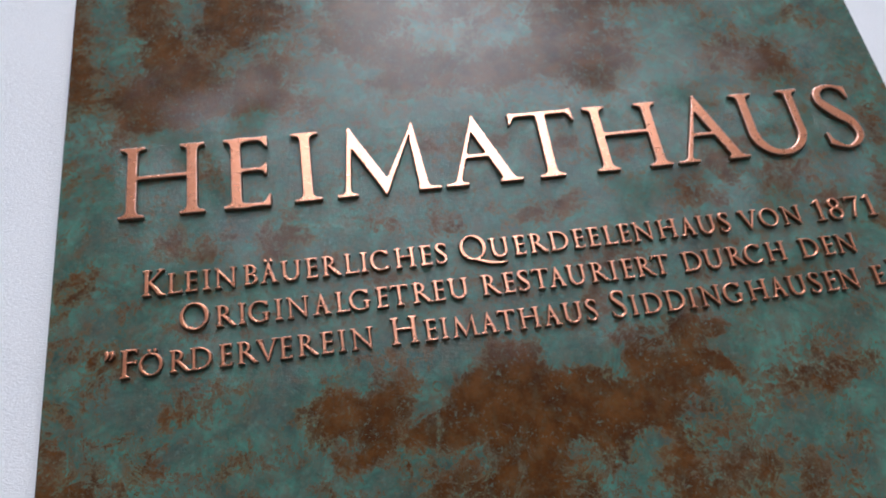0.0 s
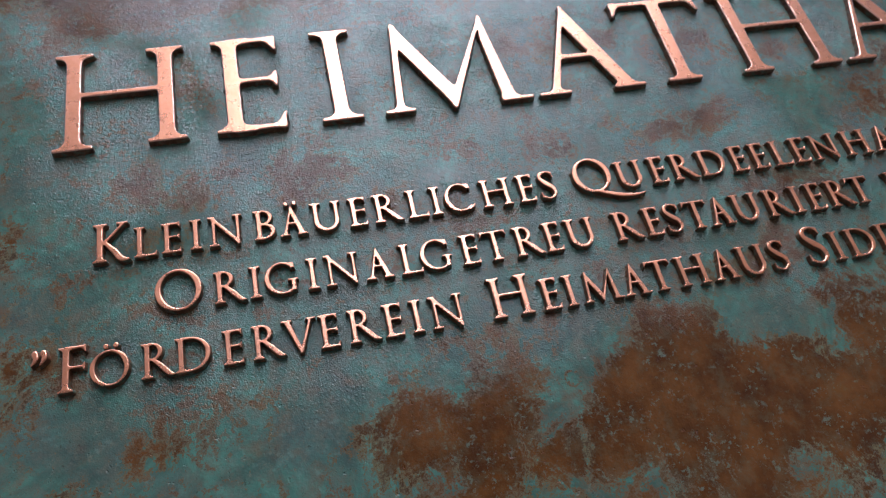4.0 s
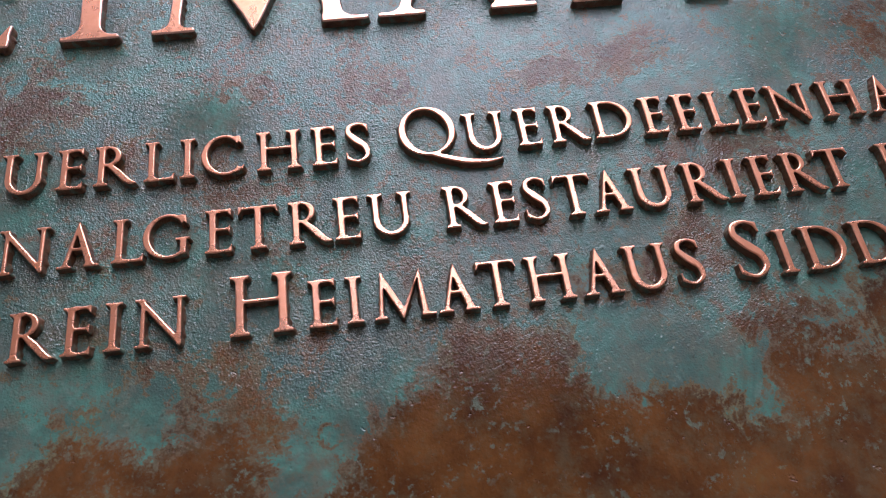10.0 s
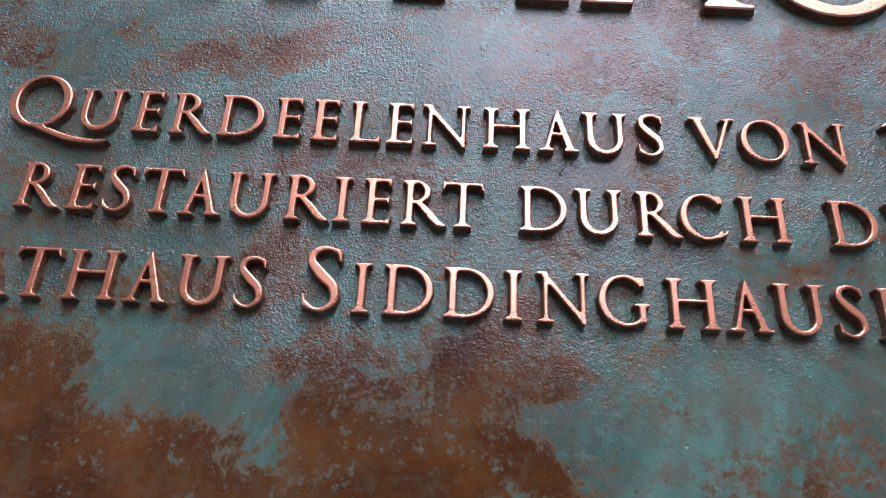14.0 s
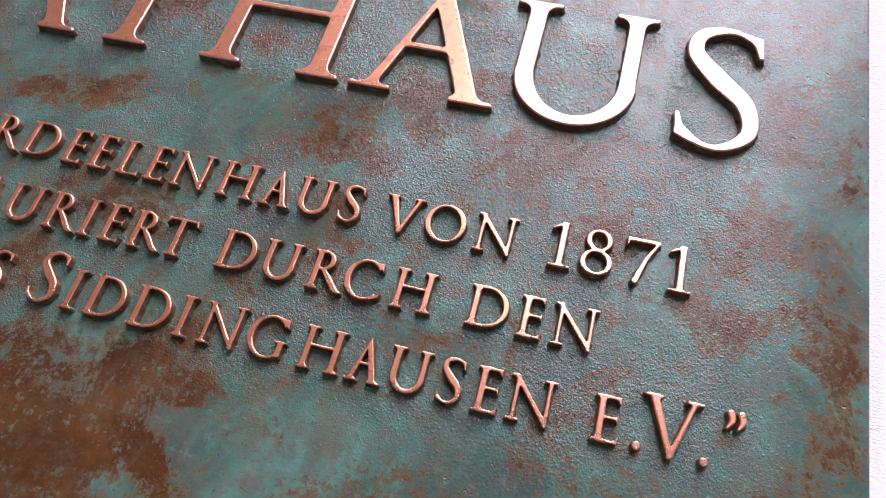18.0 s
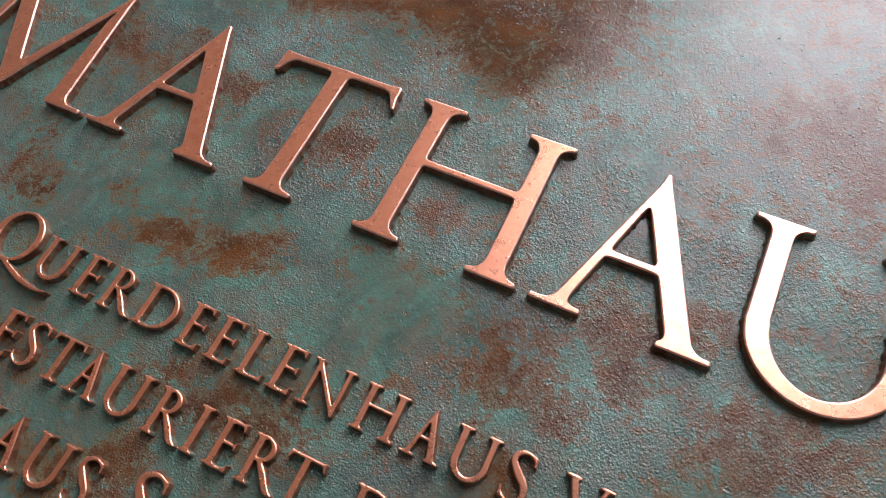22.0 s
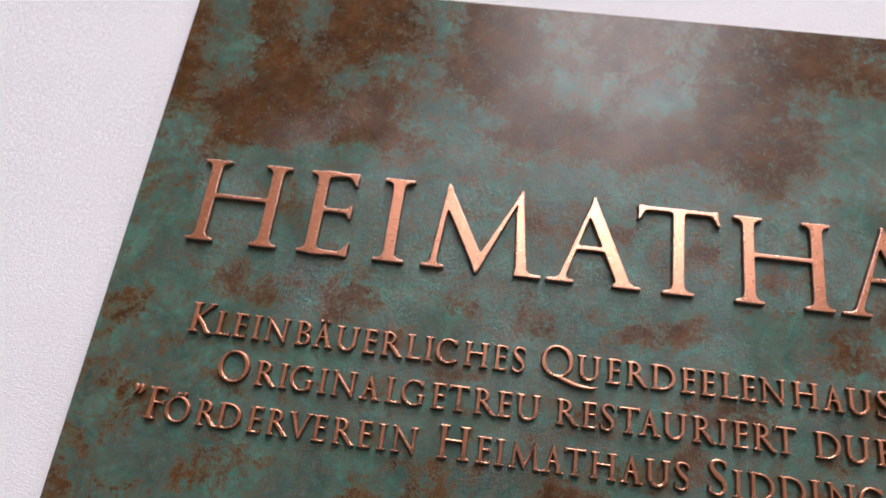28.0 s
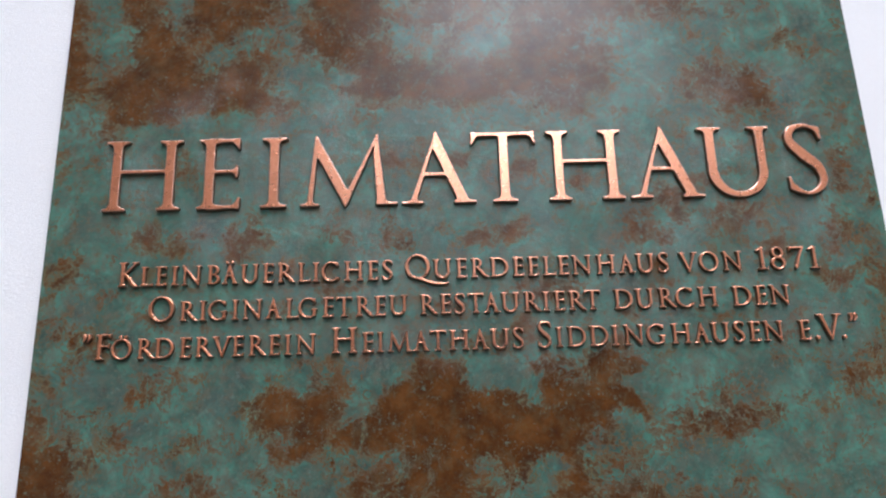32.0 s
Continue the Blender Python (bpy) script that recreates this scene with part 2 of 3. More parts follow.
def glint_edge():
    """The letters' rounded edges: copper made lighter to imitate the glint along their rim."""
    m, n, l, p = material("copper_edge_glint")
    v = n.new("ShaderNodeTexCoord").outputs["Object"]
    wear = noise_node(n, l, v, 420, 4, 0.6)
    l.new(ramp(n, l, wear, (0.3, (0.82, 0.43, 0.31)), (0.6, (0.93, 0.55, 0.43))), p.inputs["Base Color"])
    p.inputs["Metallic"].default_value = 1.0
    l.new(ramp(n, l, wear, (0.35, 0.34), (0.6, 0.28)), p.inputs["Roughness"])
    bumped(n, l, p, (noise_node(n, l, v, 1000, 3), 0.0003, 0.3))
    return m


def flanks():
    """Dull patinated sides of the letters."""
    m, n, l, p = material("patinated_letter_side")
    v = n.new("ShaderNodeTexCoord").outputs["Object"]
    mix = noise_node(n, l, v, 300, 5, 0.65)
    l.new(ramp(n, l, mix, (0.35, (0.075, 0.026, 0.014)), (0.53, (0.15, 0.066, 0.03)), (0.66, (0.10, 0.15, 0.11))), p.inputs["Base Color"])
    p.inputs["Roughness"].default_value = 0.36
    bumped(n, l, p, (noise_node(n, l, v, 1200, 3), 0.0004, 0.5))
    return m


# ochre of the added unseen screens, which warms what the letters reflect
OCHRE = plaster("unseen_screen_ochre", (0.64, 0.46, 0.31), (0.72, 0.53, 0.36))
PLASTER, PAVING, DARK_SCREEN, PATINA, COPPER, FLANKS, EDGES = plaster(), paving(), dark_screen(), patina(), copper(), flanks(), glint_edge()


def part(name, data, mat, parent=None, label=""):
    if isinstance(data, bmesh.types.BMesh):
        me = bpy.data.meshes.new(name)
        data.to_mesh(me)
        data.free()
        data = me
    if mat and not data.materials:
        data.materials.append(mat)
    ob = new(name, data)
    ob.parent = parent
    return tagged(ob, label)


# ---------------------------------------------------------------- setting
def slab(x0, x1, y0, y1, z0, z1, edge=0.0):
    bm = bmesh.new()
    bmesh.ops.create_cube(bm, size=1)
    for v in bm.verts:
        v.co = ((x0 + x1) / 2 + v.co.x * (x1 - x0), (y0 + y1) / 2 + v.co.y * (y1 - y0), (z0 + z1) / 2 + v.co.z * (z1 - z0))
    if edge:
        bmesh.ops.bevel(bm, geom=bm.edges[:], offset=edge, segments=2, affect="EDGES")
    return bm


wall = part("wall_north", slab(-7.0, 7.4, WALL, WALL + 0.35, 0.0, 5.5, 0.01), PLASTER)
tagged(wall, "white fine-grained plaster house wall behind the plaque", "wall", kind="structure")
ground = part("ground", slab(-400, 400, -400, 400, -0.3, 0.0), PAVING)
tagged(ground, "grey gravel ground before the house wall", "ground", kind="structure")

# plain unseen walls, added to let bright sky shine only through their gap
for tag, x0, x1, y, low, high in (("unseen_screen_1", -14.0, -0.75, -4.5, 0.0, 3.75), ("unseen_screen_2", 1.9, 14.0, -4.5, 0.0, 6.9), ("unseen_screen_3", -6.0, 10.0, -13.0, 0.0, 6.4), ("unseen_screen_4", -14.0, -0.05, -4.5, 3.75, 9.0)):
    far = part(tag, slab(x0, x1, y - 0.4, y, low, high, 0.01), DARK_SCREEN if tag == "unseen_screen_3" else OCHRE)
    tagged(far, {"unseen_screen_3": "plain dark screen, unseen, added to dim the low reflections", "unseen_screen_4": "plain ochre upper screen, unseen, added to narrow the sky gap above the lower one"}.get(tag, "plain ochre screen, unseen, added to bound the reflected sky gap"), "wall", kind="structure")


# ---------------------------------------------------------------- the writing
# widths of the capitals, in capital heights
WIDE = {"A": 0.84, "B": 0.63, "C": 0.94, "D": 0.94, "E": 0.56, "F": 0.58, "G": 0.96, "H": 0.97, "I": 0.33, "K": 0.72, "L": 0.65, "M": 1.23, "N": 1.0,
        "O": 1.01, "Q": 1.01, "R": 0.91, "S": 0.55, "T": 0.84, "U": 0.94, "V": 0.97, "1": 0.41, "7": 0.7, "8": 0.65, '"': 0.36, ".": 0.185}
WIDE_BIG = {"H": 1.03, "E": 0.58, "I": 0.35, "M": 1.31, "A": 1.01, "T": 0.9, "U": 1.005, "S": 0.55}

# the lines: characters and the place of each one's left edge, in millimetres
HEADLINE = ("HEIMATHAUS", 0.0, True, "",
     (-139.5, -73.0, -28.0, 0.2, 72.1, 122.6, 177.7, 235.9, 288.4, 350.8))
LINE_ONE = ("KLEINBÄUERLICHES" "QUERDEELENHAUS" "VON" "1871", -54.3, False, "0,16",
     (-123.0, -107.8, -97.6, -86.8, -79.8, -62.2, -52.3, -39.5, -24.1, -13.8, 0.2, 10.2, 16.3, 32.1, 48.1, 58.0, 74.0, 93.4, 109.4, 119.8, 133.1, 148.8, 159.2, 169.9, 180.2, 190.0, 207.1, 222.4, 234.6, 250.0, 264.7, 278.8, 295.3, 319.2, 329.2, 342.4, 356.1))
LINE_TWO = ("ORIGINALGETREU" "RESTAURIERT" "DURCH" "DEN", -79.2, False, "0",
     (-100.8, -79.3, -66.1, -60.3, -44.2, -37.2, -21.6, -7.4, 0.8, 17.5, 26.4, 40.3, 52.9, 62.6, 84.1, 97.7, 107.2, 116.4, 127.3, 139.3, 155.1, 168.0, 175.8, 186.0, 196.6, 217.2, 231.8, 248.0, 259.6, 275.4, 299.2, 314.8, 325.0))
LINE_THREE = ('"FÖRDERVEREIN' "HEIMATHAUS" "SIDDINGHAUSEN" 'E.V."', -104.0, False, "1,13,23,38",
     (-143.4, -134.2, -123.6, -106.2, -94.5, -77.8, -67.3, -56.3, -42.7, -31.8, -18.4, -7.8, -0.3, 24.0, 44.5, 54.4, 61.6, 78.6, 89.9, 103.4, 118.5, 131.1, 146.0, 162.9, 175.4, 183.1, 198.4, 213.5, 221.6, 236.9, 254.0, 268.9, 281.0, 296.4, 307.1, 316.9, 341.2, 352.5, 354.4, 370.7, 376.8))


# ---------------------------------------------------------------- patina map
# how brown the plate is above and below the writing, 0 green to 9 brown: rows from top to foot and columns from left to right, 10 mm apart
STAINS_TOP = (  # from 190 mm over the headline's foot downwards
    "753467642488887533478887545678765556766777766555443333431112",
    "753467642488887543478887545778765556766777766554443333421112",
    "753467652488887543478887545778765556767777766554433333421123",
    "853456652488887543478887545678765556767777766554433333421123",
    "863346663578887543578887545677654456777766555444433333321123",
    "863234785567644334688976633345533467777654333333322222222223",
    "873224898654335434689966633334322467776543211124422234542233",
    "785335899753357633457877644455433578877644321112342112444322",
    "684468999865678642224678866666656788887753211122454421223222",
    "675689999877898532222268987677787788898873322234566641112222",
    "564578999887888532222478867878998777887763222345667863212322",
    "442368998776667755322345555446765456666552212345567864322222",
    "332478866532223454322223222224433234554433322333345654433444",
    "334553221111222232222211111112222223443322223322243343322222",
)
STAINS_FOOT = (  # from 110 mm below the headline's foot downwards
    "433322122332222232333322223222212355445575442222322233345555",
    "333322135543222333355532444565322344456554333323322233345555",
    "333332255443222454555432786776433454577654333444332222355555",
    "443344343222223566776334888888766757888665433444443333444455",
    "553333432332223566885467888888888888777444344555543334322333",
    "776544543345334345786677888888899999975433455455422322222222",
    "888754443342222356765454467888779987643343223333221123232222",
    "888833222344322245322465556677446643544432221232211123222222",
    "888733212465532245322466677776534425755444343233223211222222",
    "888743212465532245322466677776634436765555455444223321222222",
    "888743212455532235322466677776634436765555455443224321222222",
    "888853212455532235322466677776634436765555455443224321222222",
    "888853212356542235322466677776634337765555454443224322222222",
    "888863212356542235322466677776634337765555454443234212222222",
)
# patches round the writing: left-right and up-down place and half sizes in millimetres; brown ones, then green ones
BROWN_BAND_HEADLINE = (
    (323, -14, 24, 10), (392, 19, 9, 26), (270, -1, 16, 13), (239, -27, 20, 9), (381, 2, 11, 17), (-37, -22, 20, 9), (237, -17, 13, 14),
    (304, -22, 20, 8), (-47, -21, 16, 10), (-97, -26, 20, 8), (69, -20, 13, 11), (69, 34, 12, 11), (-82, 33, 10, 13), (285, 12, 12, 10),
    (214, -21, 13, 8), (-133, 61, 16, 7), (-107, -17, 10, 10), (127, -27, 12, 8), (27, -21, 11, 9), (409, 3, 7, 13), (-121, 8, 10, 9),
    (138, -26, 17, 5), (70, -27, 10, 8), (160, 25, 11, 7), (266, -8, 9, 8),
)
BROWN_BAND_TEXT = (
    (386, -31, 16, 16), (407, -86, 7, 20), (402, -53, 9, 9), (-150, -89, 15, 11), (82, -111, 23, 8), (162, -61, 18, 9), (48, -110, 19, 8),
    (337, -40, 16, 8), (-138, -97, 11, 11), (-163, -46, 10, 12), (183, -70, 14, 8), (129, -98, 17, 6), (403, -49, 10, 9), (369, -54, 9, 9),
    (249, -71, 11, 8), (153, -93, 9, 9), (105, -71, 9, 8), (22, -111, 9, 8), (409, -74, 5, 13), (214, -103, 10, 6), (229, -80, 9, 7),
    (75, -32, 8, 7), (397, -63, 6, 7), (252, -49, 8, 5), (295, -86, 9, 4),
)
GREEN_BAND_HEADLINE = (
    (182, -26, 19, 12), (-45, 32, 13, 13), (231, 46, 11, 12), (2, -27, 14, 9), (210, -25, 10, 10), (28, 8, 11, 9), (-9, -21, 11, 8),
    (297, 28, 7, 14), (-81, -2, 11, 8), (-9, -10, 10, 8), (144, 41, 9, 7), (91, -27, 8, 7),
)
GREEN_BAND_TEXT = (
    (385, -48, 7, 11), (270, -36, 8, 9), (70, -41, 9, 7), (333, -82, 9, 7), (390, -78, 5, 13), (395, -87, 6, 9), (-23, -33, 9, 6),
    (189, -112, 17, 3), (239, -109, 11, 3),
)
# smaller patches seen from near by
BROWN_NEAR_FOOT_A = (
    (94, -116, 13, 6), (91, -132, 21, 9), (130, -133, 6, 5), (145, -138, 5, 6), (162, -117, 7, 3), (171, -118, 7, 4), (182, -124, 11, 5), (192, -131, 8, 5),
    (201, -137, 14, 7), (210, -113, 9, 3), (228, -115, 8, 3), (218, -123, 7, 5), (227, -142, 10, 6), (254, -124, 3, 4), (99, -120, 15, 8), (87, -135, 19, 11),
    (121, -150, 24, 14), (135, -137, 14, 7), (-11, -132, 16, 6), (18, -142, 15, 7), (-68, -119, 6, 3),
)
BROWN_NEAR_FOOT_B = (
    (185, -135, 18, 9), (182, -148, 15, 8), (197, -117, 9, 3), (211, -116, 8, 4), (227, -115, 6, 3), (224, -121, 11, 3), (386, -106, 4, 4), (241, -136, 8, 5),
    (219, -137, 11, 6),
)
GREEN_NEAR_FOOT = (
    (126, -123, 6, 12), (147, -123, 12, 8), (186, -117, 8, 2), (222, -132, 13, 6), (240, -133, 15, 10), (264, -125, 14, 14), (262, -115, 11, 4), (161, -137, 7, 4),
    (124, -125, 9, 7), (151, -135, 7, 8), (58, -128, 12, 8), (2, -123, 8, 9), (40, -141, 8, 7), (-43, -124, 19, 11), (250, -125, 17, 11), (270, -119, 9, 8),
    (194, -127, 9, 3), (299, -116, 17, 9),
)
BROWN_BY_LETTERS_A = (
    (-39, -23, 16, 10), (28, -21, 14, 8), (67, -23, 10, 7), (70, 32, 7, 6), (115, 35, 7, 5), (159, 24, 9, 7), (127, -26, 8, 5), (146, -24, 8, 7),
    (21, -57, 12, 7), (-70, -18, 6, 4), (162, 26, 9, 6), (114, 32, 8, 6), (135, -26, 16, 8), (238, -24, 10, 8), (260, -33, 6, 5), (266, 3, 10, 8),
    (198, 16, 8, 8), (327, -19, 8, 6), (306, -10, 11, 7), (258, -60, 8, 5),
)
BROWN_BY_LETTERS_B = (
    (-90, -24, 13, 9), (-110, -25, 8, 10), (-32, -23, 20, 13), (150, -19, 13, 8), (-89, -127, 12, 7), (238, -26, 9, 8), (141, -24, 12, 6), (381, -59, 10, 10),
    (347, -81, 5, 3),
)
GREEN_BY_LETTERS = (
    (65, 64, 10, 9), (-11, -10, 11, 9), (43, -16, 10, 9), (120, -9, 8, 6), (144, -10, 7, 5), (73, -4, 6, 7), (206, -26, 12, 8), (289, -3, 7, 6),
    (163, -6, 11, 7), (-140, -19, 12, 15), (-64, -20, 9, 11), (-127, 25, 9, 13), (206, -20, 17, 10), (200, -49, 11, 6),
)


def stain(rows, z_top, x, z):
    """The stain map's value, 0 to 1, at places in millimetres, rounded off between its cells."""
    grid = np.array([[int(c) for c in r] for r in rows]) / 9.0
    i, j = np.clip((z_top - z) / 10.0, 0, grid.shape[0] - 1.001), np.clip((x + 178.0) / 10.0, 0, grid.shape[1] - 1.001)
    a, b = i.astype(int), j.astype(int)
    u, v = i - a, j - b
    u, v = u * u * (3 - 2 * u), v * v * (3 - 2 * v)
    return grid[a, b] * (1 - u) * (1 - v) + grid[a + 1, b] * u * (1 - v) + grid[a, b + 1] * (1 - u) * v + grid[a + 1, b + 1] * u * v


def brown_at(x, z):
    """How brown the plate is at places on its face: 0 green, 1 brown."""
    wx, wz = np.empty(x.shape), np.empty(x.shape)
    for i, (a, b) in enumerate(zip(x, z)):
        u = noise.noise_vector((a * 45, b * 45, 3.0)) * 0.004 + noise.noise_vector((a * 110, b * 110, 9.0)) * 0.003 + noise.noise_vector((a * 260, b * 260, 1.0)) * 0.0015
        wx[i], wz[i] = (a + u.x) * 1000, (b + u.y) * 1000

    def cover(*lists):
        free = np.ones(x.shape)
        for px, pz, rx, rz in (p for some in lists for p in some):
            q = ((wx - px) / rx) ** 2 + ((wz - pz) / rz) ** 2
            free *= 1 - 0.93 * np.exp(-0.5 * q**2 - 0.35 * q)
        return 1 - free

    brown = np.maximum(0.42 * cover(BROWN_BAND_HEADLINE), 0.6 * cover(BROWN_BAND_TEXT))
    brown = np.maximum(brown, 0.72 * cover(BROWN_BY_LETTERS_A, BROWN_BY_LETTERS_B))
    green = np.maximum(cover(GREEN_BAND_HEADLINE, GREEN_BAND_TEXT), cover(GREEN_BY_LETTERS))
    mottle = np.array([noise.noise((a * 60, b * 95, 31.0)) + 0.5 * noise.noise((a * 160, b * 160, 5.0)) for a, b in zip(x, z)])
    above, below = 1 / (1 + np.exp(-(wz - 64) / 3.0)), 1 / (1 + np.exp((wz + 108) / 3.0))
    writing = 0.23 + 0.62 * brown - 0.24 * green + 0.22 * mottle
    ends = np.where(z > 0, stain(STAINS_TOP, 190.0, wx, wz), stain(STAINS_FOOT, -110.0, wx, wz))
    ends = -0.08 + 1.16 * ends + 0.08 * mottle + 0.3 * cover(BROWN_NEAR_FOOT_A, BROWN_NEAR_FOOT_B) - 0.34 * cover(GREEN_NEAR_FOOT)
    part_in = np.clip(above + below, 0, 1)
    return writing * (1 - part_in) + ends * part_in


def sandy_at(x, z):
    """The sand-cast grain: coarse round the letters, rubbed smooth above and below them."""
    soft = lambda d, w: 1 / (1 + np.exp(-d / w))
    band = soft(z + 0.118, 0.006) * soft(0.098 - z, 0.018) * soft(x + 0.150, 0.008) * soft(0.392 - x, 0.008)
    patchy = np.array([noise.noise((a * 28, b * 28, 17.0)) for a, b in zip(x, z)])
    band *= 1 - 0.6 * soft(-0.105 - x, 0.012) * soft(-0.03 - z, 0.01)
    band *= 1 - 0.15 * soft(x - 0.25, 0.03)
    band *= 1 - 0.2 * soft(x - 0.13, 0.03) * soft(z + 0.02, 0.012)
    return np.clip(0.06 + band * (0.62 + 1.0 * patchy), 0.03, 1.25)


def grit_at(x, z):
    """Casting grit left lying close round the letters."""
    near = np.zeros(x.shape)
    for text, foot_line, big, initials, lefts in (HEADLINE, LINE_ONE, LINE_TWO, LINE_THREE):
        tall = [int(i) for i in initials.split(",") if i]
        for i, (ch, left) in enumerate(zip(text, lefts)):
            size = CAP_BIG if big else CAP_INITIAL if i in tall else QUOTE if ch == '"' else DIGIT if ch.isdigit() else CAP_SMALL
            wide = size * (WIDE_BIG if big else WIDE)[{"Ä": "A", "Ö": "O"}.get(ch, ch)]
            d = np.maximum(np.abs(x - left / 1000 - wide / 2) - wide / 2, np.abs(z - foot_line / 1000 - size / 2) - size / 2)
            near = np.maximum(near, np.exp(-((np.clip(d, 0, 1) / 0.0032) ** 2)))
    patchy = np.array([noise.noise((a * 75, b * 75, 41.0)) for a, b in zip(x, z)])
    return near * np.clip(0.45 + 1.2 * patchy, 0, 1)


def plate_mesh():
    bm = bmesh.new()
    nx, nz = 330, 244
    r = 0.0009
    xs, zs = np.linspace(LEFT + r, RIGHT - r, nx), np.linspace(FOOT + r, TOP - r, nz)
    X, Z = np.meshgrid(xs, zs)
    me = bpy.data.meshes.new("plate")
    verts = [(float(x), FACE, float(z)) for x, z in zip(X.ravel(), Z.ravel())]
    faces = [(j * nx + i, j * nx + i + 1, (j + 1) * nx + i + 1, (j + 1) * nx + i) for j in range(nz - 1) for i in range(nx - 1)]
    rim = [i for i in range(nx)] + [j * nx + nx - 1 for j in range(1, nz)] + [(nz - 1) * nx + i for i in range(nx - 2, -1, -1)] + [j * nx for j in range(nz - 2, 0, -1)]
    last = rim
    cx, cz = (LEFT + RIGHT) / 2, (TOP + FOOT) / 2
    for out, y in ((0.6 * r, FACE + 0.3 * r), (r, FACE + r), (r, FACE + THICK)):
        ring = []
        for i in rim:
            x, _, z = verts[i]
            dx = out if x > RIGHT - 1.5 * r else -out if x < LEFT + 1.5 * r else 0
            dz = out if z > TOP - 1.5 * r else -out if z < FOOT + 1.5 * r else 0
            ring.append(len(verts))
            verts.append((x + dx, y, z + dz))
        n = len(rim)
        faces += [(last[(i + 1) % n], last[i], ring[i], ring[(i + 1) % n]) for i in range(n)]
        last = ring
    faces.append(tuple(last))
    me.from_pydata(verts, [], faces)
    at = me.attributes.new("brown", "FLOAT", "POINT")
    pts = np.array(verts)
    at.data.foreach_set("value", brown_at(pts[:, 0], pts[:, 2] - BASE).astype(np.float32))
    grain = me.attributes.new("sandy", "FLOAT", "POINT")
    grain.data.foreach_set("value", sandy_at(pts[:, 0], pts[:, 2] - BASE).astype(np.float32))
    rough = me.attributes.new("grit", "FLOAT", "POINT")
    rough.data.foreach_set("value", grit_at(pts[:, 0], pts[:, 2] - BASE).astype(np.float32))
    me.update()
    return me


plaque = new("plaque")
plaque.location = ((LEFT + RIGHT) / 2, WALL, FOOT)
tagged(plaque, "patinated bronze plaque with raised copper letters on a white wall", "plaque")
bpy.context.view_layer.update()


def on_plaque(ob):
    ob.parent = plaque
    ob.matrix_parent_inverse = plaque.matrix_world.inverted()
    return ob


on_plaque(part("plate", plate_mesh(), PATINA, None, "patinated bronze plate with brown and green blotches"))

# ---------------------------------------------------------------- letters
# Roman capitals drawn as distance fields, in units of the capital height.
def sd_poly(X, Y, pts):
    d = np.full(X.shape, 1e9)
    s = np.ones(X.shape)
    n = len(pts)
    for i in range(n):
        (ax, ay), (bx, by) = pts[i], pts[i - 1]
        ex, ey, wx, wy = bx - ax, by - ay, X - ax, Y - ay
        h = np.clip((wx * ex + wy * ey) / (ex * ex + ey * ey + 1e-12), 0, 1)
        d = np.minimum(d, (wx - ex * h) ** 2 + (wy - ey * h) ** 2)
        c1, c2, c3 = Y >= ay, Y < by, ex * wy > ey * wx
        s = np.where((c1 & c2 & c3) | (~c1 & ~c2 & ~c3), -s, s)
    return s * np.sqrt(d)


def sd_ellipse(X, Y, cx, cy, rx, ry, turn=0.0):
    x, y = X - cx, Y - cy
    c, s = math.cos(turn), math.sin(turn)
    x, y = c * x + s * y, c * y - s * x
    k0 = np.sqrt((x / rx) ** 2 + (y / ry) ** 2) + 1e-9
    k1 = np.sqrt((x / rx**2) ** 2 + (y / ry**2) ** 2) + 1e-9
    return k0 * (k0 - 1) / k1


def sd_ring(X, Y, cx, cy, rx, ry, side, ends, lean=0.12):
    """An oval stroke, side wide at its flanks and ends wide at top and foot."""
    return np.maximum(sd_ellipse(X, Y, cx, cy, rx, ry), -sd_ellipse(X, Y, cx, cy, rx - side, ry - ends, lean))


def sd_stroke(X, Y, pts, widths):
    """A stroke along a smooth curve through pts, of changing half width."""
    p, w = np.array(pts, float), np.array(widths, float)
    at = np.linspace(0, len(p) - 1, 14 * (len(p) - 1) + 1)
    q = np.vstack([2 * p[0] - p[1], p, 2 * p[-1] - p[-2]])
    line = []
    for a in at:
        i = min(int(a), len(p) - 2)
        u = a - i
        a0, a1, a2, a3 = q[i : i + 4]
        line.append(0.5 * (2 * a1 + (a2 - a0) * u + (2 * a0 - 5 * a1 + 4 * a2 - a3) * u * u + (3 * a1 - a0 - 3 * a2 + a3) * u**3))
    line, wide = np.array(line), np.interp(at, range(len(p)), w)
    for _ in range(12):
        wide[1:-1] = 0.25 * wide[:-2] + 0.5 * wide[1:-1] + 0.25 * wide[2:]
    d = np.full(X.shape, 1e9)
    for i in range(len(line) - 1):
        (ax, ay), (bx, by) = line[i], line[i + 1]
        ex, ey = bx - ax, by - ay
        h = np.clip(((X - ax) * ex + (Y - ay) * ey) / (ex * ex + ey * ey + 1e-12), 0, 1)
        d = np.minimum(d, np.hypot(X - ax - ex * h, Y - ay - ey * h) - (wide[i] * (1 - h) + wide[i + 1] * h))
    return d


def melt(k, *fields):
    """Smooth union: the joints get small brackets."""
    d = fields[0]
    for e in fields[1:]:
        h = np.clip(0.5 + 0.5 * (e - d) / k, 0, 1)
        d = e * (1 - h) + d * h - k * h * (1 - h)
    return d


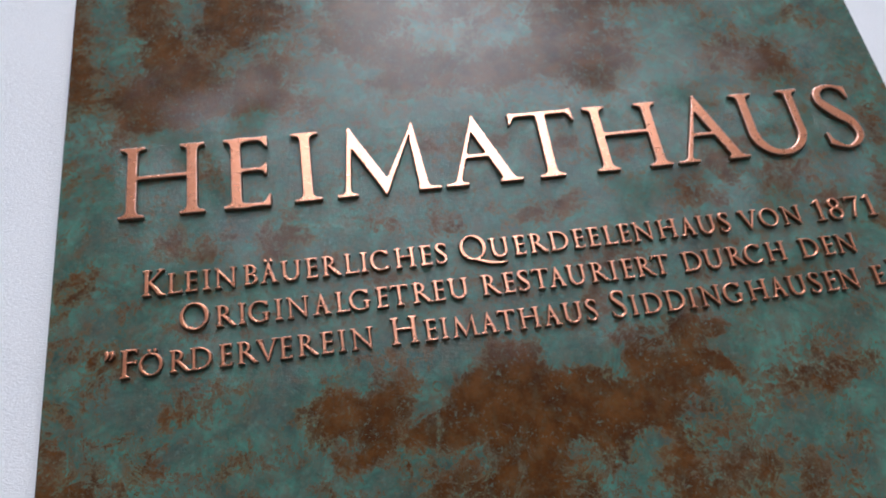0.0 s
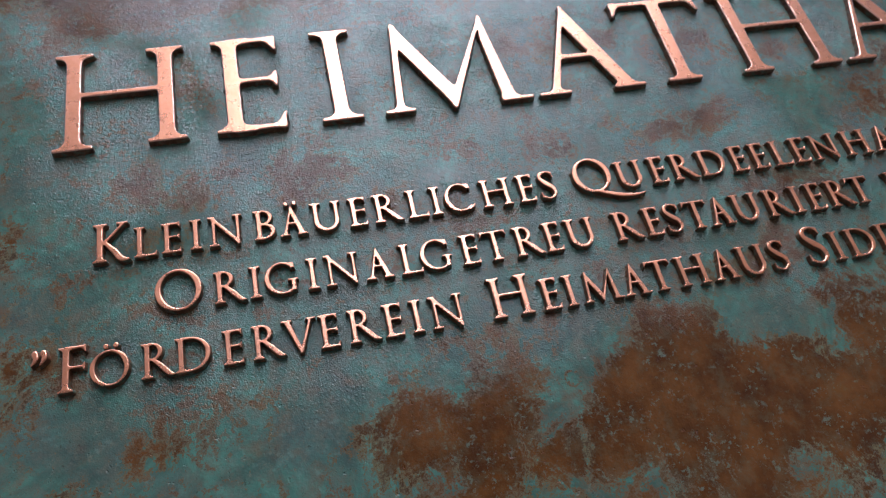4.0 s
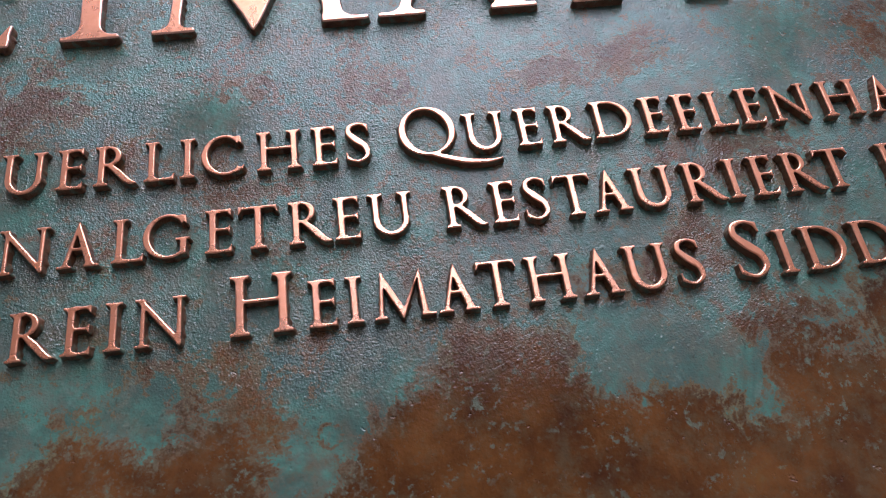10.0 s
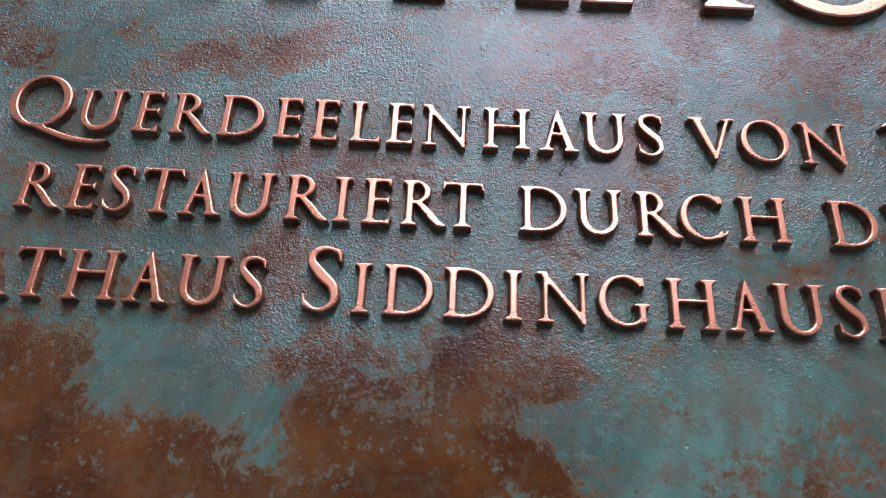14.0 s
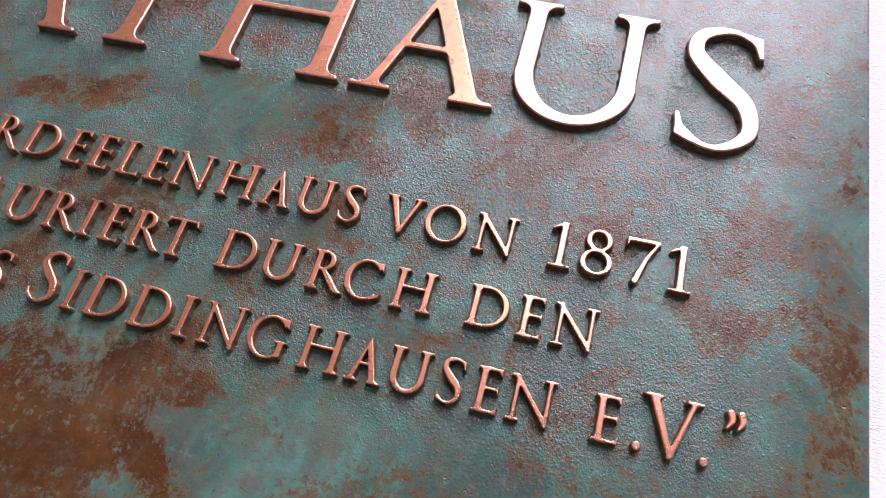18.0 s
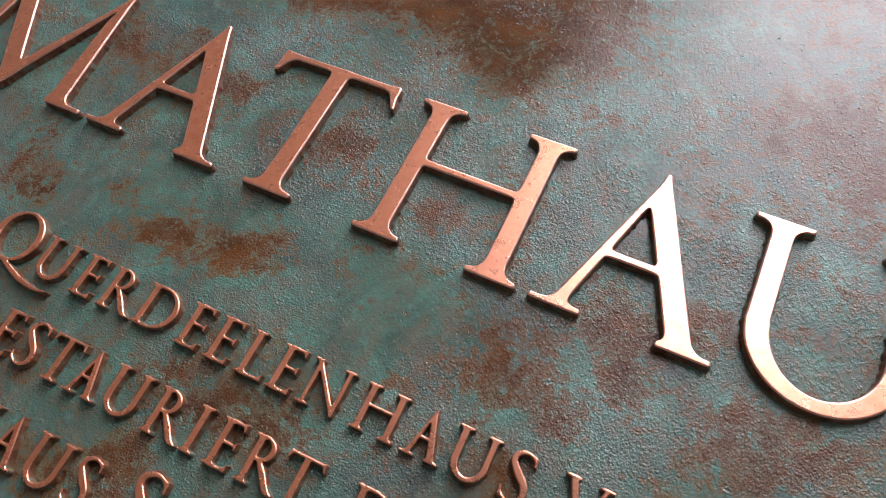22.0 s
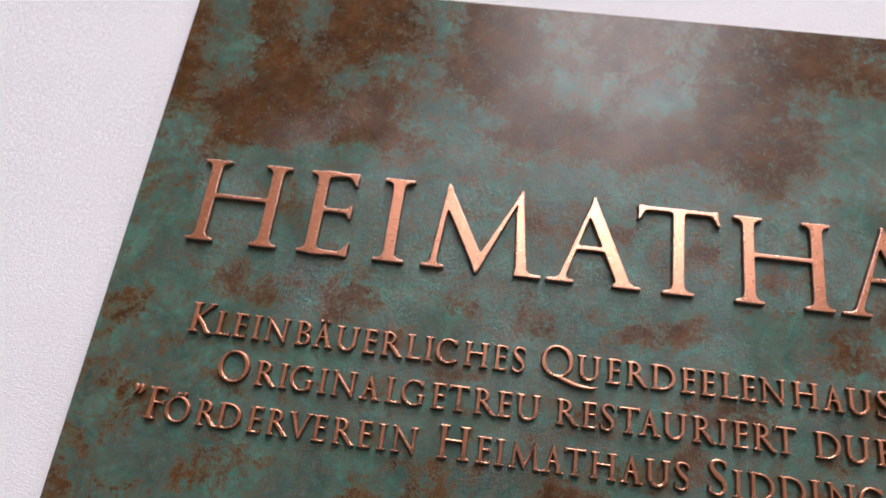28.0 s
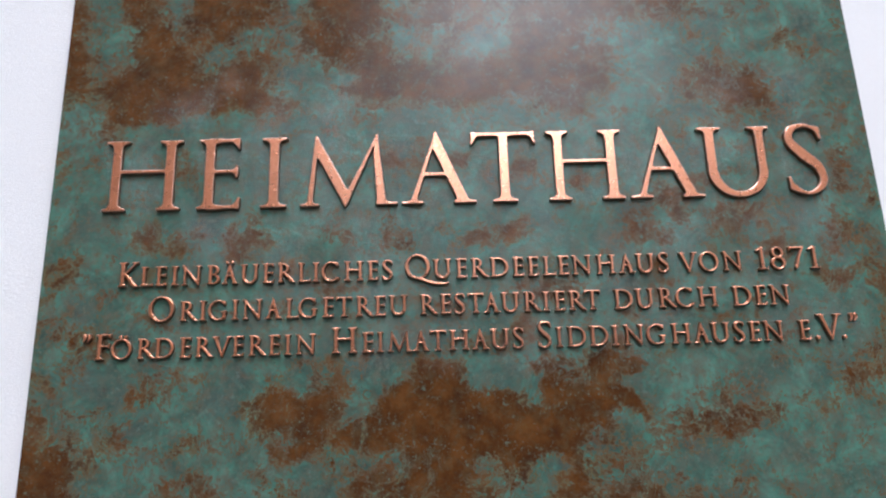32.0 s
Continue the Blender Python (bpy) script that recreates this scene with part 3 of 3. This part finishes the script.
def bar(X, Y, ax, ay, bx, by, wa, wb=None):
    """A straight stroke with level ends; wa, wb: its width along x."""
    wb = wa if wb is None else wb
    return sd_poly(X, Y, [(ax - wa / 2, ay), (ax + wa / 2, ay), (bx + wb / 2, by), (bx - wb / 2, by)])


def beam(X, Y, x0, x1, y, w):
    return sd_poly(X, Y, [(x0, y - w / 2), (x1, y - w / 2), (x1, y + w / 2), (x0, y + w / 2)])


def glyph(ch, W, T, t, s, X, Y):
    """The distance field of a capital: W wide, T and t its thick and thin strokes, s its serif."""
    e = 0.155 if W > 0.4 else W / 2
    k = 0.042

    def foot(x, half=0.155, lean=0.0):
        return sd_poly(X, Y, [(x - half, 0), (x + half, 0), (x + half * 0.97, s), (x - half * 0.97, s)])

    def head(x, half=0.155):
        return sd_poly(X, Y, [(x - half, 1), (x + half, 1), (x + half * 0.97, 1 - s), (x - half * 0.97, 1 - s)])

    def stem(x, w=T, top=True, base=True, h=0.155):
        f = [bar(X, Y, x, 0.0, x, 1.0, w)]
        f += [head(x, h)] if top else []
        f += [foot(x, h)] if base else []
        return np.maximum(np.maximum(melt(0.085, *f), -Y), Y - 1)

    def arm_low(x0, x1):
        return melt(k, beam(X, Y, x0, x1 - 0.02, t * 0.5, t), sd_poly(X, Y, [(x1 - 0.1, t * 0.6), (x1 - 0.03, 0), (x1, 0.16), (x1 - 0.025, 0.16)]))

    def arm_top(x0, x1):
        return melt(k, beam(X, Y, x0, x1, 1 - t * 0.5, t), sd_poly(X, Y, [(x1 - 0.09, 1 - t * 0.6), (x1 - 0.005, 0.85), (x1 + 0.015, 0.85), (x1 + 0.01, 1)]))

    def arm_mid(x0, x1, y=0.53):
        return melt(k, beam(X, Y, x0, x1, y, t * 0.9), sd_poly(X, Y, [(x1 - 0.05, y), (x1 - 0.005, y + 0.085), (x1 + 0.015, y + 0.085), (x1 + 0.01, y - 0.09), (x1 - 0.01, y - 0.09)]))

    if ch == "I":
        return stem(W / 2, h=W / 2)
    if ch == "H":
        return melt(k * 0.45, stem(e, T * 0.95), stem(W - e), beam(X, Y, e, W - e, 0.555, t))
    if ch in "EFL":
        f = [stem(0.155, top=True, base=True, h=0.155)]
        f += [arm_low(0.155, W)] if ch in "EL" else []
        f += [arm_top(0.155, W * 0.93), arm_mid(0.155, W * 0.9)] if ch in "EF" else []
        return melt(k, *f)
    if ch == "T":
        m = W / 2
        wing = melt(k, beam(X, Y, 0.02, W - 0.03, 1 - t * 0.5, t),
                    sd_poly(X, Y, [(0.1, 1 - t * 0.6), (0.02, 1), (-0.0, 0.83), (0.025, 0.83)]),
                    sd_poly(X, Y, [(W - 0.1, 1 - t * 0.6), (W - 0.04, 1), (W, 0.83), (W - 0.025, 0.83)]))
        return melt(k * 0.8, np.maximum(melt(0.085, bar(X, Y, m, 0, m, 1 - t * 0.3, T), foot(m, 0.17)), -Y), wing)
    if ch == "A":
        top = W * 0.475
        left = sd_poly(X, Y, [(0.155 - t * 0.875, 0), (0.155 + t * 0.875, 0), (top + t * 0.35, 0.98), (top + 0.009, 1.035), (top - 0.009, 1.035), (top - t * 0.7, 0.95)])
        right = sd_poly(X, Y, [(W - 0.155 - T * 0.62, 0), (W - 0.155 + T * 0.55, 0), (top + 0.009, 1.035), (top - 0.009, 1.035), (top - 0.035, 0.78)])
        y = 0.415
        xa, xb = 0.155 + (top - 0.155) * y, W - 0.155 + (top - W + 0.155) * y
        return melt(k * 0.5, np.maximum(melt(0.06, left, foot(0.155, 0.15)), -Y), np.maximum(melt(0.06, right, foot(W - 0.15, 0.15)), -Y), beam(X, Y, xa, xb, y, t))
    if ch == "M":
        a, v, b = W * 0.153, W * 0.463, W * 0.79
        left = bar(X, Y, 0.13, 0, a + 0.018, 0.98, t * 1.6, t * 1.2)
        right = sd_poly(X, Y, [(b - 0.007, 1.015), (b + 0.009, 1.015), (W - 0.275 + T, 0), (W - 0.275, 0), (b - 0.05, 0.74)])
        thick = sd_poly(X, Y, [(a - 0.004, 1.015), (a + 0.012, 1.015), (v + 0.07, 0.14), (v + 0.006, -0.02), (v - 0.006, -0.02), (v - 0.075, 0.13), (a + 0.02, 0.72)])
        thin = sd_poly(X, Y, [(v - 0.012, 0.0), (v + 0.03, 0.03), (b + 0.012, 0.98), (b - 0.005, 1.02), (b - 0.072, 0.87), (v - 0.03, 0.09)])
        return melt(k * 0.6, np.maximum(melt(0.06, left, foot(0.13, 0.13)), -Y), np.maximum(melt(0.07, right, foot(W - 0.138, 0.138)), -Y), thick, thin)
    if ch == "N":
        d = sd_poly(X, Y, [(0.02, 1), (0.15, 1), (W - 0.115, 0.1), (W - 0.115, -0.03), (W - 0.15, -0.02)])
        return melt(k * 0.8, bar(X, Y, 0.16, 0, 0.16, 0.97, t * 1.5), bar(X, Y, W - 0.14, 0, W - 0.14, 1, t * 1.5), d, foot(0.16, 0.145), head(W - 0.14, 0.14), head(0.1, 0.1))
    if ch == "V":
        v = W * 0.5
        left = sd_poly(X, Y, [(0.15 - T * 0.6, 1), (0.15 + T * 0.6, 1), (v + T * 0.42, 0.05), (v + 0.02, -0.02), (v - 0.02, -0.02)])
        return melt(k * 0.8, left, bar(X, Y, v + 0.01, 0, W - 0.14, 1, t * 1.5), head(0.15, 0.15), head(W - 0.14, 0.14))
    if ch == "U":
        xl, xr, yc = 0.165, W - 0.15, 0.36
        cx, rx = (xl + xr) / 2, (xr - xl) / 2
        out = sd_ellipse(X, Y, cx, yc, rx + T / 2, yc + 0.02)
        inn = sd_ellipse(X, Y, cx + T * 0.05, yc + 0.02, rx - T / 2, yc - t * 0.9)
        bowl = np.maximum(np.maximum(out, -inn), Y - yc)
        arms = np.minimum(melt(0.08, bar(X, Y, xl, yc - 0.02, xl, 1, T), head(xl, 0.165)), melt(0.08, bar(X, Y, xr, yc - 0.02, xr, 1, T * 0.9), head(xr, 0.15)))
        return melt(0.01, bowl, np.maximum(arms, Y - 1))
    if ch in "OQ":
        R = W
        f = sd_ring(X, Y, R / 2, 0.5, R / 2, 0.515, T * 1.02, t * 0.95, 0.22)
        if ch == "Q":
            tail = sd_stroke(X, Y, [(R * 0.5, 0.02), (R * 0.72, -0.06), (R * 1.1, -0.19), (R * 1.5, -0.235), (R * 1.74, -0.20)], [0.028, 0.048, 0.052, 0.034, 0.012])
            f = melt(0.03, f, tail)
        return f
    if ch in "CG":
        r = W * 0.53
        ring = sd_ring(X, Y, r, 0.5, r, 0.515, T * 1.05, t, 0.12)
        gap = sd_poly(X, Y, [(W * 0.88, 1.2), (W * 0.88, 0.85), (W * 0.62, 0.5), (W * 0.88, 0.14), (W * 0.88, -0.2), (W * 1.6, -0.2), (W * 1.6, 1.2)])
        f = np.maximum(ring, -gap)
        f = melt(k * 0.6, f, sd_poly(X, Y, [(W * 0.78, 0.97), (W * 0.9, 0.97), (W * 0.93, 0.77), (W * 0.9, 0.77), (W * 0.8, 0.9)]))
        if ch == "G":
            return melt(k * 0.7, f, bar(X, Y, W - 0.14, 0.07, W - 0.14, 0.44, T * 0.95), sd_poly(X, Y, [(W - 0.3, 0.44), (W, 0.44), (W, 0.44 - s), (W - 0.3, 0.44 - s)]))
        return melt(k * 0.6, f, sd_poly(X, Y, [(W * 0.78, 0.03), (W * 0.95, 0.1), (W * 0.99, 0.2), (W * 0.955, 0.2), (W * 0.85, 0.11)]))
    if ch == "D":
        r = sd_ring(X, Y, W * 0.4, 0.5, W * 0.6, 0.5, T * 1.02, t, 0.08)
        r = np.maximum(r, W * 0.38 - X)
        return melt(k * 0.7, stem(0.155), r, beam(X, Y, 0.155, W * 0.42, 1 - t / 2, t), beam(X, Y, 0.155, W * 0.42, t / 2, t))
    if ch in "RB":
        wide = W * 0.62 if ch == "R" else W * 0.92
        up = sd_ring(X, Y, 0.26, 0.745, wide - 0.26, 0.255, T * 0.95, t * 0.9, 0.05)
        f = [stem(0.155), np.maximum(up, 0.24 - X), beam(X, Y, 0.155, 0.27, 1 - t / 2, t), beam(X, Y, 0.155, 0.27, 0.49 + t / 2, t * 0.9)]
        if ch == "R":
            f.append(sd_stroke(X, Y, [(0.33, 0.5), (0.52, 0.3), (W * 0.8, 0.07), (W - 0.02, 0.01)], [0.05, T * 0.52, T * 0.5, 0.012]))
        else:
            low = sd_ring(X, Y, 0.26, 0.265, W - 0.26, 0.265, T, t * 0.9, 0.05)
            f += [np.maximum(low, 0.24 - X), beam(X, Y, 0.155, 0.27, t / 2, t)]
        return melt(k * 0.6, *f)
    if ch == "K":
        arm = sd_stroke(X, Y, [(0.22, 0.47), (0.42, 0.68), (0.64, 0.94)], [t * 0.55, t * 0.55, t * 0.6])
        leg = sd_stroke(X, Y, [(0.26, 0.5), (0.48, 0.24), (W * 0.86, 0.04), (W * 1.12, 0.0)], [0.04, T * 0.5, T * 0.48, 0.015])
        return melt(k * 0.7, stem(0.155), arm, leg, head(0.64, 0.13))
    if ch == "S":
        spine = sd_stroke(X, Y, [(W * 0.92, 0.91), (W * 0.6, 1.0), (W * 0.24, 0.94), (W * 0.17, 0.77), (W * 0.46, 0.57), (W * 0.8, 0.38), (W * 0.85, 0.15), (W * 0.5, 0.01), (W * 0.06, 0.09)],
                          [t * 0.4, t * 0.5, T * 0.38, T * 0.46, T * 0.6, T * 0.5, T * 0.4, t * 0.5, t * 0.4])
        return melt(k * 0.6, spine, sd_poly(X, Y, [(W * 0.76, 0.995), (W * 0.95, 0.975), (W * 0.97, 0.79), (W * 0.91, 0.79), (W * 0.83, 0.93)]),
                    sd_poly(X, Y, [(W * 0.34, 0.012), (W * 0.16, 0.035), (W * 0.03, 0.075), (0, 0.25), (W * 0.06, 0.25), (W * 0.12, 0.15), (W * 0.3, 0.055)]))
    if ch == "1":
        flag = sd_stroke(X, Y, [(0.02, 0.86), (0.12, 0.92), (0.24, 1.0)], [0.018, 0.03, 0.02])
        return melt(k * 0.6, bar(X, Y, 0.25, 0, 0.25, 1.02, T), foot(0.25, 0.22), flag)
    if ch == "7":
        return melt(k * 0.5, beam(X, Y, 0.03, W - 0.02, 0.96, 0.085), sd_poly(X, Y, [(0.02, 1), (0.09, 1), (0.05, 0.82), (0.02, 0.82)]),
                    sd_stroke(X, Y, [(W - 0.05, 0.96), (W * 0.62, 0.55), (W * 0.38, 0.05)], [0.03, 0.045, T * 0.5]))
    if ch == "8":
        up = sd_ring(X, Y, W / 2, 0.765, W * 0.41, 0.25, T * 0.85, t, 0.3)
        return melt(0.03, up, sd_ring(X, Y, W / 2, 0.27, W / 2, 0.285, T * 0.9, t, 0.3))
    if ch == '"':
        f = [sd_stroke(X, Y, [(x + 0.075, 0.935), (x + 0.1, 0.84), (x + 0.075, 0.76), (x + 0.02, 0.68)], [0.06, 0.056, 0.036, 0.014]) for x in (0.0, 0.165)]
        return np.minimum(*f)
    return sd_ellipse(X, Y, W / 2, W / 2, W / 2, W / 2)


def outlines(D, x0, y0, h):
    """Closed loops along D = 0, with the solid on their left."""
    ins = D < 0
    cells = np.argwhere((ins[:-1, :-1] != ins[1:, :-1]) | (ins[:-1, :-1] != ins[:-1, 1:]) | (ins[:-1, :-1] != ins[1:, 1:]))
    nxt, place = {}, {}

    def cut(a, b):
        key = (a, b) if a < b else (b, a)
        if key not in place:
            u, v = D[key[0]], D[key[1]]
            f = u / (u - v)
            place[key] = (x0 + h * (key[0][1] + f * (key[1][1] - key[0][1])), y0 + h * (key[0][0] + f * (key[1][0] - key[0][0])))
        return key

    for i, j in cells:
        i, j = int(i), int(j)
        c = [(i, j), (i, j + 1), (i + 1, j + 1), (i + 1, j)]
        f = [bool(ins[p]) for p in c]
        leave = [n for n in range(4) if f[n] and not f[(n + 1) % 4]]
        enter = [n for n in range(4) if not f[n] and f[(n + 1) % 4]]
        for n in leave:
            m = next((n - q) % 4 for q in range(1, 5) if (n - q) % 4 in enter)
            nxt[cut(c[n], c[(n + 1) % 4])] = cut(c[m], c[(m + 1) % 4])
    loops = []
    while nxt:
        first, at = next(iter(nxt.items()))
        loop, key = [], first
        while key in nxt:
            loop.append(place[key])
            key = nxt.pop(key)
        if len(loop) > 8:
            loops.append(np.array(loop))
    return loops


def thinned(loop, tol, step):
    """Fewer points on a closed loop, within tol of it."""
    n = len(loop)
    far = int(np.argmax(((loop - loop[0]) ** 2).sum(1)))
    keep = {0, far}
    stack = [(0, far), (far, n)]
    while stack:
        a, b = stack.pop()
        if b - a < 2:
            continue
        p, q = loop[a], loop[b % n]
        d = q - p
        ln = np.hypot(*d) + 1e-12
        off = loop[a + 1 : b] - p
        dist = np.abs(off[:, 0] * d[1] - off[:, 1] * d[0]) / ln
        i = int(np.argmax(dist))
        if dist[i] > tol or (b - a) > step:
            i = i if dist[i] > tol else (b - a) // 2 - 1
            keep.add(a + 1 + i)
            stack += [(a, a + 1 + i), (a + 1 + i, b)]
    return loop[sorted(keep)]


GLYPHS = {}


def letter_mesh(ch, W, big):
    """A raised letter with rounded edges; x along the line, z up, its face towards -y, its foot on y = 0."""
    key = (ch, round(W, 3), big)
    if key in GLYPHS:
        return GLYPHS[key]
    T, t, s = (0.125, 0.044, 0.034) if big else (0.136, 0.059, 0.048)
    h = 0.0066
    x0, y0 = -0.12, -0.34 if ch == "Q" else -0.1
    X, Y = np.meshgrid(np.arange(x0, (W * 1.85 if ch in "QK" else W) + 0.14, h), np.arange(y0, 1.14, h))
    D = glyph(ch, W, T, t, s, X, Y)
    gy, gx = np.gradient(D, h)

    def sample(F, p):
        i, j = np.clip((p[:, 1] - y0) / h, 0, D.shape[0] - 1.001), np.clip((p[:, 0] - x0) / h, 0, D.shape[1] - 1.001)
        a, b = i.astype(int), j.astype(int)
        u, v = i - a, j - b
        return F[a, b] * (1 - u) * (1 - v) + F[a + 1, b] * u * (1 - v) + F[a, b + 1] * (1 - u) * v + F[a + 1, b + 1] * u * v

    cap, high, round_off = (CAP_BIG, RELIEF_BIG, 0.0005) if big else (CAP_SMALL, RELIEF_SMALL, 0.00033)
    b = round_off / cap
    verts, faces, flat, side = [], [], [], []
    tops, ids = [], []
    for loop in outlines(D, x0, y0, h):
        for _ in range(5 if big else 3):
            loop = 0.25 * np.roll(loop, 1, 0) + 0.5 * loop + 0.25 * np.roll(loop, -1, 0)
        p = thinned(loop, 0.0004 if big else 0.0009, 2 if big else 3)
        g = np.stack([sample(gx, p), sample(gy, p)], 1)
        g /= np.linalg.norm(g, axis=1, keepdims=True) + 1e-9
        inset = np.full(len(p), 0.12 * b)
        for f in (0.25, 0.45, 0.7, 1.0):
            fits = sample(D, p - f * b * g) < -0.72 * f * b
            inset = np.where(fits, f * b, inset)
        near = np.array([np.roll(inset, r) for r in (-2, -1, 0, 1, 2)])
        inset = 0.5 * near.min(0) + 0.5 * near.mean(0)
        for _ in range(16 if big else 3):
            inset = 0.25 * np.roll(inset, 1) + 0.5 * inset + 0.25 * np.roll(inset, -1)
        inset = np.minimum(inset, b)
        base = len(verts)
        beads = np.array([noise.noise((a * cap * 620, b * cap * 620, ord(ch))) for a, b in p])
        ragged = (0.0002 + (0.0011 if big else 0.0006) * np.clip(beads + 0.1, 0, 1)) / cap
        for move, y in ((1.0, 0.0002), (0.85, -0.0006), (0.25, -0.0014), (0.0, -(high - round_off)), (-0.3, -(high - 0.3 * round_off)), (-1.0, -high)):
            q = p + g * (move * ragged)[:, None] if move > 0 else p + g * (move * inset)[:, None]
            verts += [(float(x) * cap, y, float(z) * cap) for x, z in q]
        n = len(p)
        for r in range(5):
            for i in range(n):
                j = (i + 1) % n
                faces.append((base + r * n + i, base + r * n + j, base + (r + 1) * n + j, base + (r + 1) * n + i))
                flat.append(False)
                side.append(1 if r < 3 else 2 if big else 0)
        tops.append([Vector((verts[base + 5 * n + i][0], verts[base + 5 * n + i][2], 0)) for i in range(n)])
        ids += [base + 5 * n + i for i in range(n)]
    flat_pts = [Vector((v.x, v.y)) for loop in tops for v in loop]
    rims, start = [], 0
    for loop in tops:
        rims += [(start + i, start + (i + 1) % len(loop)) for i in range(len(loop))]
        start += len(loop)
    made, _, tris, came, _, _ = delaunay_2d_cdt(flat_pts, rims, [], 0, 1e-7)
    index = []
    for v, src in zip(made, came):
        if src:
            index.append(ids[src[0]])
        else:
            index.append(len(verts))
            verts.append((v.x, -high, v.y))
    mids = np.array([[sum(made[i].x for i in t) / 3, sum(made[i].y for i in t) / 3] for t in tris])
    within = np.zeros(len(mids), bool)
    for i, j in rims:
        (ax, ay), (bx, by) = flat_pts[i], flat_pts[j]
        if ay != by:
            within ^= ((ay > mids[:, 1]) != (by > mids[:, 1])) & (mids[:, 0] < (bx - ax) * (mids[:, 1] - ay) / (by - ay) + ax)
    for tri, inside in zip(tris, within):
        if inside:
            faces.append(tuple(index[i] for i in tri))
            flat.append(True)
            side.append(0)
    me = bpy.data.meshes.new("letter")
    me.from_pydata(verts, [], faces)
    me.polygons.foreach_set("material_index", side)
    me.polygons.foreach_set("use_smooth", [not f for f in flat])
    me.update()
    bm = bmesh.new()
    bm.from_mesh(me)
    bmesh.ops.recalc_face_normals(bm, faces=bm.faces)
    if sum(f.normal.y * f.calc_area() for f in bm.faces) > 0:
        bmesh.ops.reverse_faces(bm, faces=bm.faces)
    bm.to_mesh(me)
    bm.free()
    me.materials.append(COPPER)
    me.materials.append(FLANKS)
    me.materials.append(EDGES)
    GLYPHS[key] = me
    return me


def letter(ch, x, z, size, big=False):
    plain = {"Ä": "A", "Ö": "O"}.get(ch, ch)
    me = letter_mesh(plain, (WIDE_BIG if big else WIDE)[plain], big)
    k = size / (CAP_BIG if big else CAP_SMALL)
    name = {'"': "quotation_mark", ".": "full_stop", "1": "digit", "7": "digit", "8": "digit"}.get(ch, "letter")
    ob = on_plaque(part(name, me, None))
    ob.matrix_world = Matrix.Translation((x, FACE, z)) @ Matrix.Diagonal((k, 1, k, 1))
    if ch != plain:
        for dx in (-0.13, 0.13):
            dot = part("umlaut_dot", letter_mesh(".", 0.15, False), None, ob)
            mid = WIDE[plain] * (0.47 if plain == "A" else 0.54)
            dot.location = ((mid + dx - 0.075) * CAP_SMALL, 0, 1.05 * CAP_SMALL)
    return ob


for text, foot_line, big, initials, lefts in (HEADLINE, LINE_ONE, LINE_TWO, LINE_THREE):
    tall = [int(i) for i in initials.split(",") if i]
    for i, (ch, x) in enumerate(zip(text, lefts)):
        size = CAP_BIG if big else CAP_INITIAL if i in tall else QUOTE if ch == '"' else DIGIT if ch.isdigit() else CAP_SMALL
        letter(ch, x / 1000, BASE + foot_line / 1000, size, big)
